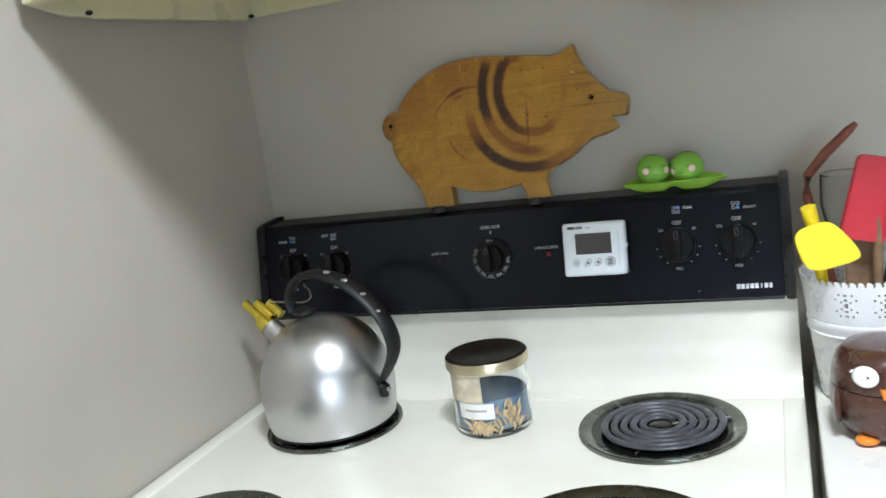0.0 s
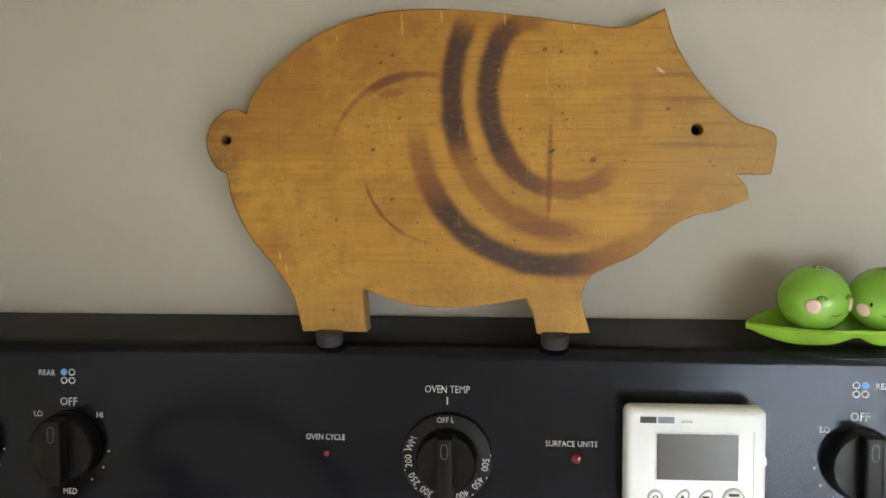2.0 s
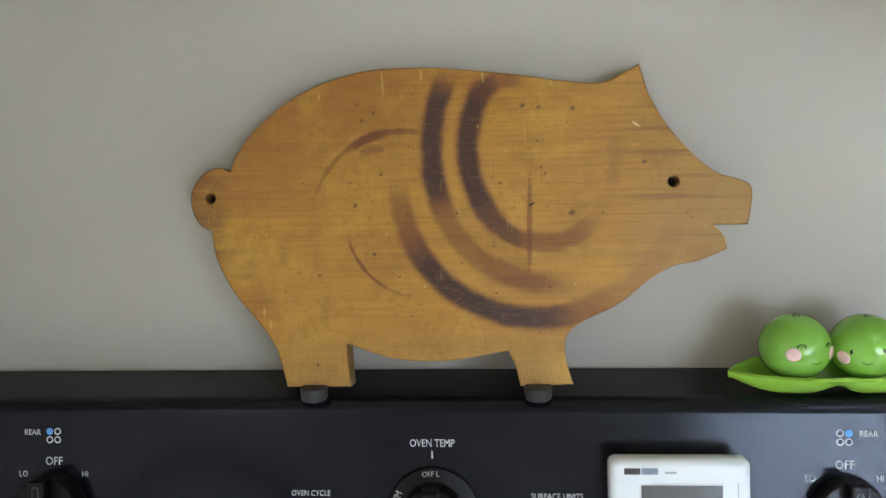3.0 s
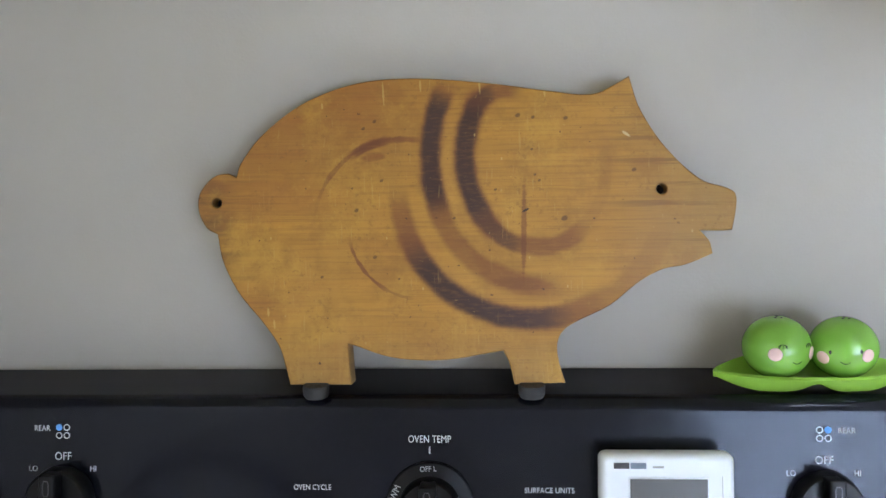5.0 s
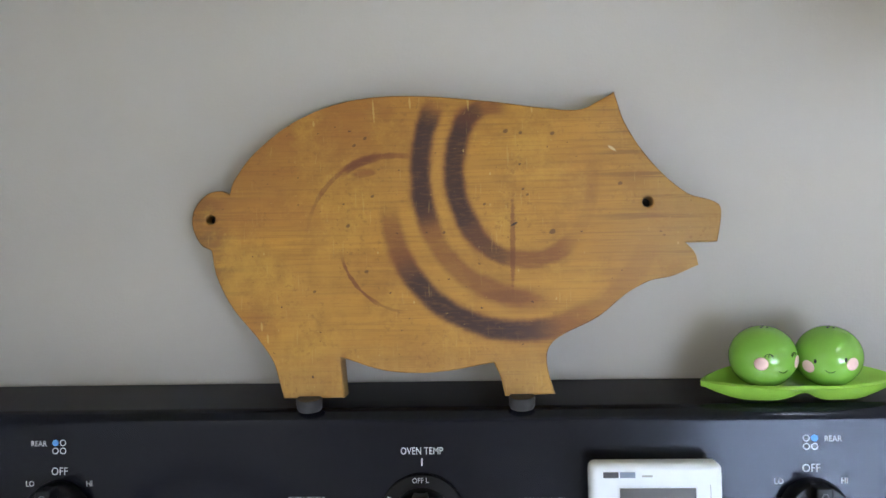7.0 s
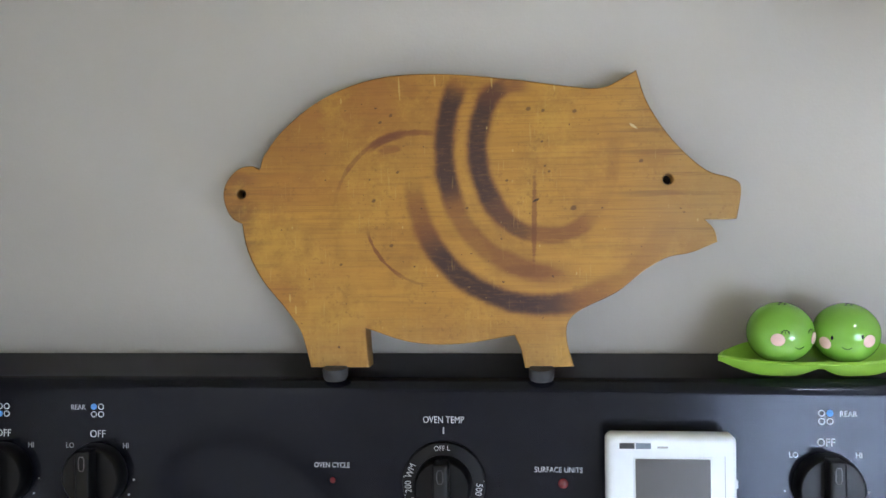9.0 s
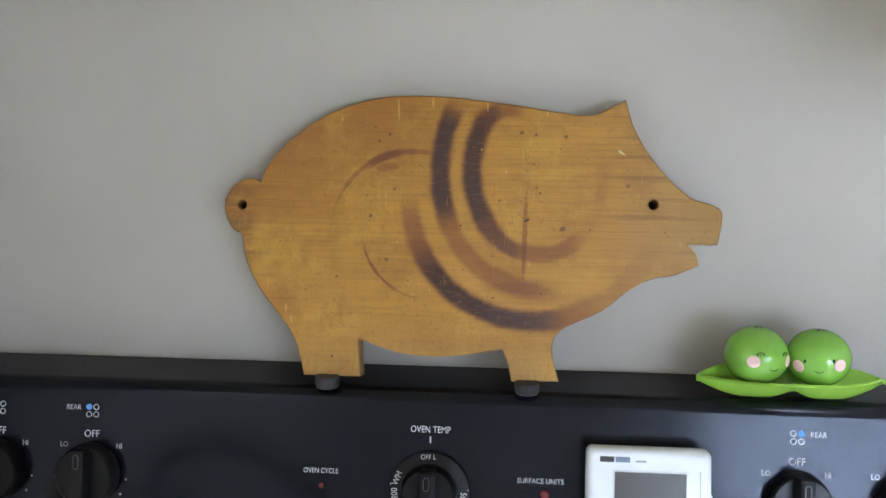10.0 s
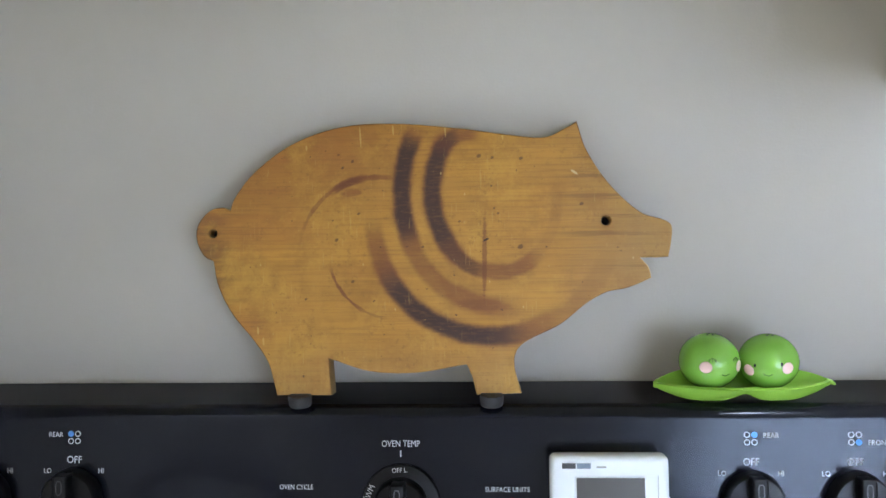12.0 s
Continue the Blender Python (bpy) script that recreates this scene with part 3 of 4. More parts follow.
# ---- worktop and base cabinet ----
TOP = 0.914
structure("worktop", box(0.394, 1.60, -0.645, -0.001, TOP - 0.038, TOP, 0.005, 3), LAMINATE, "white laminate worktop beside the range", "worktop")
base = thing("base_cabinet", (1.0, -0.3, 0), "white painted base cabinet under the worktop", "cabinet")
part("body", box(0.396, 1.598, -0.60, -0.001, 0.10, TOP - 0.0385, 0.002), CABPAINT, base)
part("plinth", box(0.40, 1.594, -0.54, -0.002, 0, 0.0995), CABPAINT, base)
for k in range(2):
    part("door", box(0.402 + k * 0.60, 0.992 + k * 0.60, -0.621, -0.6005, 0.11, TOP - 0.045, 0.004), CABPAINT, base)

# ---- the range ----
stove = thing("range", (0, -0.34, 0), "cream enamel electric coil range with a black control panel", "range")
part("body", box(-0.375, 0.375, -0.62, -0.012, 0.0, 0.876, 0.006), ENAMEL, stove)
part("oven_door", box(-0.372, 0.372, -0.655, -0.6205, 0.20, 0.86, 0.008), ENAMEL, stove)
# cooktop with a shallow sunken field and a raised lip
lipx, lipy0 = 0.3825, -0.655
BURNERS = (("rear_right", 0.222, -0.212, 0.097), ("rear_left", -0.214, -0.212, 0.093), ("front_right", 0.205, -0.478, 0.114), ("front_left", -0.222, -0.505, 0.097))
bm = box(-lipx, lipx, lipy0, -0.014, 0.8765, 0.910, 0.009, 4)
part("cooktop", bm, ENAMEL, stove)
rim = bmesh.new()
for x0, x1, y0, y1 in ((-lipx, -lipx + 0.026, lipy0, -0.10), (lipx - 0.026, lipx, lipy0, -0.10), (-lipx + 0.024, lipx - 0.024, lipy0, lipy0 + 0.03)):
    box(x0, x1, y0, y1, 0.902, 0.9118, 0.004, 3, bm=rim)
part("cooktop_lip", rim, ENAMEL, stove)

# the upstand behind the burners, curving up from the cooktop to the control panel
curve = [(-0.012, 0.905), (-0.128, 0.905), (-0.128, 0.9112), (-0.112, 0.9145), (-0.100, 0.921), (-0.092, 0.932), (-0.088, 0.948), (-0.0865, 0.958), (-0.0825, 0.963), (-0.081, 0.975), (-0.078, 1.0300), (-0.012, 1.0300)]
part("upstand", extrude_profile(curve, -lipx + 0.001, lipx - 0.001), ENAMEL, stove)

# black control panel: a sloping face, a rolled top edge and a flat ledge
PZ0, PZ1, PY0, PY1 = 1.0305, 1.1580, -0.0914, -0.0656
LZ = 1.1652
SLOPE = math.degrees(math.atan2(PY1 - PY0, PZ1 - PZ0))
ROLL = 0.0115
ROLLZ = LZ - ROLL
start_z = ROLLZ + ROLL * math.sin(radians(SLOPE))
ROLLY = PY0 + (PY1 - PY0) * (start_z - PZ0) / (PZ1 - PZ0) + ROLL * math.cos(radians(SLOPE))
face = [(-0.004, PZ0), (PY0, PZ0), (PY0 + (PY1 - PY0) * (start_z - 0.0015 - PZ0) / (PZ1 - PZ0), start_z - 0.0015), *[(ROLLY - ROLL * math.cos(radians(a)), ROLLZ + ROLL * math.sin(radians(a))) for a in (SLOPE + (90 - SLOPE) * k / 10 for k in range(11))], (-0.004, LZ)]
panel = part("control_panel", extrude_profile(face, -0.3657, 0.3694), BLACK, stove, "glossy black control panel", smooth=50)
panel.data.materials.append(BLACKTOP)
for f in panel.data.polygons:
    f.material_index = 1 if f.normal.z > 0.98 else 0
cap = [(-0.002, PZ0 - 0.004), (PY0 - 0.004, PZ0 - 0.004), (PY0 - 0.006, PZ0), (PY1 - 0.006, PZ1 - 0.001), (PY1 - 0.004, PZ1 + 0.0070), (PY1 + 0.006, LZ + 0.0035), (-0.012, LZ + 0.0065), (-0.002, LZ + 0.0065)]
for x0 in (-0.3775, 0.3697):
    bm = extrude_profile(cap, x0, x0 + 0.0115)
    bmesh.ops.bevel(bm, geom=list(bm.edges), offset=0.0016, segments=2, affect="EDGES", clamp_overlap=True)
    part("end_cap", bm, LEDGE, stove, "black moulded plastic end cap")
part("trim_strip", box(-0.368, 0.368, PY0 - 0.003, PY0 + 0.002, PZ0 - 0.0035, PZ0 - 0.0005, 0.001), LEDGE, stove)


def on_panel(x, z, lift=0.0003, turn=0.0):
    """The pose of something that lies on the panel's face: x across it, y up it, z out of it."""
    y = PY0 + (PY1 - PY0) * (z - PZ0) / (PZ1 - PZ0)
    return pose(x, y, z, 90 - SLOPE, 0, 0) @ pose(0, 0, lift, 0, 0, turn)


def dot(radius, steps=14, height=0.0003):
    return lathe([(0, 0), (radius, 0), (radius, height), (0, height)], steps)


def knob_shape(radius, depth):
    """A round knob with a skirt and a rolled front edge, axis along z."""
    return lathe([(0, 0.0), (radius, 0.0), (radius * 1.02, 0.0015), (radius * 0.99, depth * 0.45), (radius * 0.95, depth * 0.72), (radius * 0.89, depth * 0.80), (0, depth * 0.80)], 48)


def add_knob(x, z, radius, depth, turn=0):
    m = on_panel(x, z)
    knob = part("knob", knob_shape(radius, depth), KNOB, stove, "round black plastic knob with a grip bar", m)
    top = depth * 1.45
    grip = box(-0.0052, 0.0052, -radius * 0.93, radius * 0.95, depth * 0.5, top, 0.0016, 3)
    part("grip", grip, KNOB, knob, "", m @ pose(0, 0, 0, 0, 0, turn))
    y0, y1, w = radius * 0.34, radius * 0.78, 0.0019
    loop = [(-w, y0 + w, top), (-w, y1 - w, top), (-w * 0.6, y1, top), (w * 0.6, y1, top), (w, y1 - w, top), (w, y0 + w, top), (w * 0.6, y0, top), (-w * 0.6, y0, top)]
    part("pointer", sweep(loop, 0.0004, 6, closed=True), POINTER, knob, "", m @ pose(0, 0, 0, 0, 0, turn))
    return knob


def burner_icon(x, z, lit):
    """Four small circles, of which one is filled blue."""
    for k, (dx, dz) in enumerate(((-0.0026, 0.0026), (0.0026, 0.0026), (-0.0026, -0.0026), (0.0026, -0.0026))):
        m = on_panel(x + dx, z + dz)
        if k == lit:
            part("burner_mark", dot(0.0022), BLUEINK, panel, "blue printed dot", m, smooth=0)
        else:
            part("burner_mark", lathe([(0.0016, 0), (0.0022, 0), (0.0022, 0.0003), (0.0016, 0.0003)], 16, closed=True), INK, panel, "", m, smooth=0)


KNOBS = ((-0.318, "FRONT", 2), (-0.248, "REAR", 0), (0.246, "REAR", 1), (0.318, "FRONT", 3))
for x, word, lit in KNOBS:
    KZ = 1.1005 if x < 0 else 1.0996
    add_knob(x, KZ, 0.0217, 0.016)
    writing("OFF", 0.0074, on_panel(x, KZ + 0.0272), panel)
    writing("LO", 0.0053, on_panel(x - 0.0205, KZ + 0.0192), panel)
    writing("HI", 0.0053, on_panel(x + 0.0205, KZ + 0.0192), panel)
    writing("MED", 0.0053, on_panel(x, KZ - 0.0300), panel)
    for a in (188, 212, 236, -8, -32, -56):
        part("tick_mark", dot(0.0007, 8), INK, panel, "", on_panel(x + 0.0265 * math.cos(radians(a)), KZ + 0.0265 * math.sin(radians(a))), smooth=0)
    s = 1 if x > 0 else -1
    drop = 0.0025 if word == "FRONT" else 0.0
    burner_icon(x, KZ + 0.0435, lit)
    writing(word, 0.0052, on_panel(x + s * (0.0142 if word == "REAR" else 0.0165), KZ + 0.0455 - drop * 2), panel)

# oven thermostat knob, with its scale
OX, OZ = -0.0035, 1.0975
dial = part("dial", lathe([(0, 0.0), (0.0282, 0.0), (0.0284, 0.0012), (0.0276, 0.0026), (0.0200, 0.0040), (0, 0.0040)], 64), KNOB, stove, "round black dial with printed temperatures", on_panel(OX, OZ))
add_knob(OX, OZ, 0.0196, 0.019)
writing("OVEN TEMP", 0.0066, on_panel(OX, OZ + 0.0418), panel, narrow=0.78)
part("tick_mark", box(-0.0005, 0.0005, -0.0023, 0.0023, 0, 0.0003), INK, panel, "", on_panel(OX, OZ + 0.0350), smooth=0)
for word, a in (("OFF L", 92), ("WM", 158), ("200", 184), ("250", 212), ("300", 238), ("350", 266), ("400", 294), ("450", 323), ("500", 353)):
    x, z = OX + 0.0238 * math.cos(radians(a)), OZ + 0.0238 * math.sin(radians(a))
    writing(word, 0.0048 if a < 100 else 0.0062, on_panel(x, z, 0.0041, a - 90), dial)
    if a > 100:
        part("tick_mark", dot(0.0006, 8), INK, dial, "", on_panel(OX + 0.0272 * math.cos(radians(a + 12)), OZ + 0.0272 * math.sin(radians(a + 12)), 0.0027), smooth=0)
writing("OVEN CYCLE", 0.0050, on_panel(-0.0805, 1.1085), panel, narrow=0.82)
writing("SURFACE UNITS", 0.0050, on_panel(0.0735, 1.1072), panel, narrow=0.88)
for x, r in ((-0.080, 0.0022), (0.0765, 0.0036)):
    part("indicator_light", ball((0, 0, 0.0004), (r, r, r * 0.5), 16, 8), REDLENS, stove, "small red indicator light", on_panel(x, 1.0985))
for k, w in enumerate((0.0043, 0.0043, 0.0034, 0.0043, 0.0043, 0.0018, 0.0043, 0.0034)):
    part("nameplate_bar", box(-w / 2, w / 2, -0.0030, 0.0030, 0, 0.0004), INK, panel, "pale printed bar", on_panel(0.3150 + k * 0.0054, 1.0440), smooth=0)
part("screw", dot(0.0012, 10, 0.0006), CHROME, stove, "", on_panel(0.268, 1.0405), smooth=0)

# burners: pan with a rolled rim, coil and its support arms
for _, cx, cy, r in BURNERS:
    prof = [(r * 0.84, 0.9118), (r * 0.85, 0.9126), (r * 0.93, 0.9142), (r - 0.0035, 0.9158), (r - 0.001, 0.9158), (r, 0.9136), (r, 0.9105), (r - 0.004, 0.9103)]
    pan = part("drip_pan", lathe(prof, 64, (cx, cy)), PANRING, stove, "stained dark chrome drip pan ring")
    bowl = [(r * 0.842, 0.9116), (r * 0.76, 0.9106), (0.020, 0.9104), (0, 0.9104)]
    part("bowl", lathe(bowl, 64, (cx, cy)), DARKPAN, pan, "dark pan bowl")
    reach = r * 0.74
    turns = 5
    inner, pts = 0.016, []
    count = turns * 36
    for k in range(count + 1):
        a, rr = 2 * math.pi * turns * k / count, inner + (reach - inner) * k / count
        pts.append((cx + rr * math.cos(a + 0.6), cy + rr * math.sin(a + 0.6), 0.9158))
    tube = (reach - inner) / turns * 0.40
    part("coil", sweep(pts, [tube * 1.0] * len(pts), 8, flat=0.62), COIL, stove, "dark spiral heating coil")
    part("coil_cap", lathe([(0, 0.9155), (0.010, 0.9155), (0.0135, 0.9148), (0.0140, 0.911), (0, 0.911)], 24, (cx, cy)), DARKPAN, stove)
    arms = bmesh.new()
    for k in range(3):
        a = 0.3 + 2 * math.pi * k / 3
        sweep([(cx + 0.012 * math.cos(a), cy + 0.012 * math.sin(a), 0.9135), (cx + (r - 0.016) * math.cos(a), cy + (r - 0.016) * math.sin(a), 0.9135)], 0.0016, 6, bm=arms)
    part("support_arm", arms, CHROME, stove)

# ---- digital timer on the panel ----
TX, TZ = 0.1434, 1.1020
timer = thing("digital_timer", (TX, -0.09, TZ), "white plastic digital timer with a blank grey screen", "timer")
tm = on_panel(TX, TZ, 0.0095)
bm = bmesh.new()
layers = []
for depth, inset, bulge in ((-0.0094, 0.0050, 0.0), (-0.002, 0.0045, 0.0), (0.004, 0.0, 0.0012), (0.0135, 0.0, 0.0012), (0.0172, 0.0012, 0.0012), (0.0190, 0.0035, 0.001)):
    hw, hh, rc = 0.0402 - inset, 0.0347 - inset, 0.0042
    ring = []
    for sx, sy, a0 in ((1, 1, 0), (-1, 1, 90), (-1, -1, 180), (1, -1, 270)):
        for k in range(6):
            a = radians(a0 + 18 * k)
            ring.append(((hw - rc) * sx + rc * math.cos(a), (hh - rc) * sy + rc * math.sin(a)))
    layers.append([bm.verts.new((px + (bulge * (1 - (py / hh) ** 2) * (1 if px > 0 else -1)), py, depth)) for px, py in ring])
for a, b in zip(layers, layers[1:]):
    for k in range(len(a)):
        bm.faces.new((a[k], a[(k + 1) % len(a)], b[(k + 1) % len(a)], b[k]))
bm.faces.new(layers[0][::-1])
bm.faces.new(layers[-1])
part("case", bm, WHITEPLASTIC, timer, "", tm)
part("screen_frame", box(-0.0240, 0.0245, -0.0075, 0.0215, 0.0188, 0.0196, 0.0005), WHITEPLASTIC, timer, "", tm)
part("screen", box(-0.0228, 0.0233, -0.0063, 0.0203, 0.0192, 0.0205), SCREEN, timer, "blank grey screen", tm, smooth=0)
for k, (bx, br) in enumerate(((-0.0235, 0.0044), (-0.0080, 0.0046), (0.0052, 0.0046), (0.0212, 0.0064))):
    lean = pose(0, 0, 0, 0, 0, -35) @ Matrix.Diagonal((0.72, 1.25, 1, 1)) if k in (1, 2) else Matrix()
    knob = part("button", lathe([(0, 0.0186), (br * 0.8, 0.0186), (br * 0.8, 0.0196), (br * 0.7, 0.0204), (0, 0.0206)], 24), WHITEPLASTIC, timer, "round button", tm @ pose(bx, -0.0172, 0) @ lean)
    part("button_rim", lathe([(br * 0.86, 0.0188), (br, 0.0188), (br, 0.0200), (br * 0.86, 0.0200)], 24, closed=True), BUTTON, knob, "grey button rim", tm @ pose(bx, -0.0172, 0) @ lean)
    bt = tm @ pose(bx, -0.0172, 0.0206)
    if k in (1, 2):
        tri = bmesh.new()
        s = 1 if k == 1 else -1
        low = [tri.verts.new((px, py * s, 0.0)) for px, py in ((-0.0022, -0.0016), (0.0022, -0.0016), (0, 0.0024))]
        high = [tri.verts.new(v.co + Vector((0, 0, 0.0003))) for v in low]
        tri.faces.new(high)
        for i in range(3):
            tri.faces.new((low[i], low[(i + 1) % 3], high[(i + 1) % 3], high[i]))
        bmesh.ops.recalc_face_normals(tri, faces=tri.faces)
        part("arrow_mark", tri, DARKINK, knob, "", bt, smooth=0)
    elif k == 0:
        part("power_mark", lathe([(0.0010, 0), (0.0016, 0), (0.0016, 0.0003), (0.0010, 0.0003)], 16, closed=True), DARKINK, knob, "", bt, smooth=0)
    else:
        for row in (0.0026, 0.0, -0.0026):
            part("print_bar", box(-0.0030, 0.0030, row - 0.0008, row + 0.0008, 0, 0.0003), DARKINK, knob, "", bt, smooth=0)
part("logo_bar", box(-0.0325, -0.0232, 0.0264, 0.0300, 0.0190, 0.0193), DARKINK, timer, "dark printed bar", tm, smooth=0)
part("logo_bar", box(-0.0224, -0.0130, 0.0264, 0.0300, 0.0190, 0.0193), BLUEGREY, timer, "blue-grey printed bar", tm, smooth=0)
part("logo_bar", box(-0.0090, -0.0025, 0.0268, 0.0280, 0.0190, 0.0193), BUTTON, timer, "pale printed bar", tm, smooth=0)
part("groove", box(0.0322, 0.0326, -0.024, 0.022, 0.0186, 0.0191), BUTTON, timer, "", tm, smooth=0)
part("side_switch", box(0.0405, 0.0422, 0.0, 0.005, 0.007, 0.011, 0.0005), WHITEPLASTIC, timer, "", tm)

# ---- pig-shaped board ----
LEAN = 11.0
BOARD = pose(0, -0.058, LZ + 0.0072, 90 - LEAN, 0, 0)


def board_curve(inset=0.0):
    """The board's outline in millimetres, as smooth runs between sharp corners."""
    curve = bpy.data.curves.new("board", "CURVE")
    curve.dimensions, curve.fill_mode, curve.resolution_u = "2D", "BOTH", 8
    runs = (
        [(-96, 0), (-55, 0)], [(-55, 0), (-57, 27)], [(-57, 27), (-27, 17.5), (6, 16), (45, 22)], [(45, 22), (49, 13), (52, 0)],
        [(52, 0), (85, 1)], [(85, 1), (80.5, 18), (81, 30), (88, 38), (114, 51), (133, 66), (148, 74), (163, 77), (180, 84)],
        [(180, 84), (178, 92), (172, 99)], [(172, 99), (192.5, 99)], [(192.5, 99), (195, 112), (195, 122), (190, 126), (173, 132), (151, 153), (135, 178), (128, 199.5)],
        [(128, 199.5), (120, 195), (105, 188.5), (80, 190.5), (44, 196), (-8, 201), (-48, 199), (-84, 187), (-113, 166), (-128, 147), (-131, 138)],
        [(-131, 138), (-137, 140.5), (-147, 138), (-156, 127), (-156.5, 115), (-151, 104), (-144, 100)],
        [(-144, 100), (-140.5, 82), (-130, 61), (-113, 40), (-103, 25), (-99, 12), (-96, 0)])
    points, corner = [], []
    for run in runs:
        for k, p in enumerate(run[:-1]):
            points.append(p), corner.append(k == 0)
    spline = curve.splines.new("BEZIER")
    spline.bezier_points.add(len(points) - 1)
    spline.use_cyclic_u = True
    n = len(points)
    for k, (bp, p) in enumerate(zip(spline.bezier_points, points)):
        here, before, after = Vector(p), Vector(points[k - 1]), Vector(points[(k + 1) % n])
        bp.handle_left_type = bp.handle_right_type = "FREE"
        bp.co = (*(here / 1000), 0)
        along = (after - before).normalized()
        back, ahead = (before - here), (after - here)
        left = here + back / 3 if corner[k] else here - along * back.length / 3
        right = here + ahead / 3 if corner[k] else here + along * ahead.length / 3
        bp.handle_left, bp.handle_right = (*(left / 1000), 0), (*(right / 1000), 0)
    for hx, hy, hr in ((148.0, 126.0, 3.3), (-144.0, 121.0, 3.0)):
        hole = curve.splines.new("BEZIER")
        hole.bezier_points.add(3)
        hole.use_cyclic_u = True
        k = hr * 0.5523
        for bp, (cx, cy) in zip(hole.bezier_points, ((1, 0), (0, 1), (-1, 0), (0, -1))):
            bp.handle_left_type = bp.handle_right_type = "FREE"
            bp.co = ((hx + hr * cx) / 1000, (hy + hr * cy) / 1000, 0)
            bp.handle_left = ((hx + hr * cx + k * cy) / 1000, (hy + hr * cy - k * cx) / 1000, 0)
            bp.handle_right = ((hx + hr * cx - k * cy) / 1000, (hy + hr * cy + k * cx) / 1000, 0)
    curve.extrude, curve.bevel_depth, curve.bevel_resolution, curve.offset = 0.0085, 0.0013, 3, -0.0013
    return curve_mesh("board", curve)


pig = thing("cutting_board", (0, -0.055, LZ), "pig-shaped golden wooden board with scorched rings, leaning on the wall", "cutting board")
board = link_mesh("board", board_curve(), WOOD, pig, "", BOARD @ pose(0, 0, -0.0098))
# A dark disc added in each hole gives it the shade of its depth.
for x, y in ((0.148, 0.126), (-0.144, 0.121)):
    part("hole_shade_disc", lathe([(0, -0.015), (0.0040, -0.015), (0.0040, -0.012), (0, -0.012)], 20), HOLESHADE, board, "dark disc added for the shade inside the drilled hole", BOARD @ pose(x, y, 0))
for x in (-0.078, 0.063):
    part("rubber_foot", lathe([(0, LZ + 0.0003), (0.0075, LZ + 0.0003), (0.0084, LZ + 0.002), (0.0088, LZ + 0.0070), (0.0080, LZ + 0.0085), (0, LZ + 0.0085)], 28, (x, -0.0610)), RUBBER, pig, "round dark grey rubber foot")

# ---- pea shakers on a pod dish ----
PX, PY = 0.2440, -0.049
pod = thing("pod_dish", (PX, PY, LZ), "lime green ceramic pea-pod dish on the range ledge", "dish")
bm = bmesh.new()
rows = []
for i in range(49):
    s = -1 + 2 * i / 48
    x = PX + 0.0635 * s
    body = max(0.0, 1 - abs(s) ** 2.3)
    half = (0.0012 + 0.0225 * body ** 0.75 * (1 - 0.10 * math.exp(-(s / 0.16) ** 2))) if abs(s) < 0.999 else 0.0008
    tip = max(0.0, abs(s) - 0.48) / 0.52
    floor_z = LZ + 0.0006 + 0.0108 * tip ** 1.7 + 0.0054 * math.exp(-(s / 0.14) ** 2) - 0.001 * (tip > 0.93)
    edge_z = LZ + 0.0148 - 0.0004 * tip ** 2 - 0.0006 * math.exp(-(s / 0.16) ** 2)
    row = []
    for k in range(13):
        q = -1 + 2 * k / 12
        rise = abs(q) ** 2.4
        z = floor_z + (max(edge_z + 0.0046 * body * (q > 0), floor_z + 0.0006) - floor_z) * rise
        row.append(bm.verts.new((x, PY + half * q + 0.002 * s * tip, z)))
    rows.append(row)
for a, b in zip(rows, rows[1:]):
    for k in range(12):
        bm.faces.new((a[k], a[k + 1], b[k + 1], b[k]))
bmesh.ops.recalc_face_normals(bm, faces=bm.faces)
bmesh.ops.solidify(bm, geom=list(bm.faces), thickness=0.0022)
lift = LZ + 0.0003 - min(v.co.z for v in bm.verts)
for v in bm.verts:
    v.co.z += lift
part("bowl", bm, PODGREEN, pod, "", smooth=60)
part("stem", sweep([(PX + 0.060, PY + 0.002, LZ + 0.0134), (PX + 0.064, PY + 0.002, LZ + 0.0124), (PX + 0.067, PY + 0.001, LZ + 0.0106)], [0.0022, 0.0018, 0.0008], 8), PODGREEN, pod)


def on_ball(centre, radii, across, up, out=1.0):
    """A place on an ellipsoid in degrees from the way it faces (towards -y), and its pose facing out."""
    a, e = radians(across), radians(up)
    n = Vector((math.sin(a) * math.cos(e), -math.cos(a) * math.cos(e), math.sin(e)))
    p = Vector(centre) + Vector([c * r * out for c, r in zip(n, radii)])
    return Matrix.Translation(p) @ n.to_track_quat("Z", "Y").to_matrix().to_4x4()


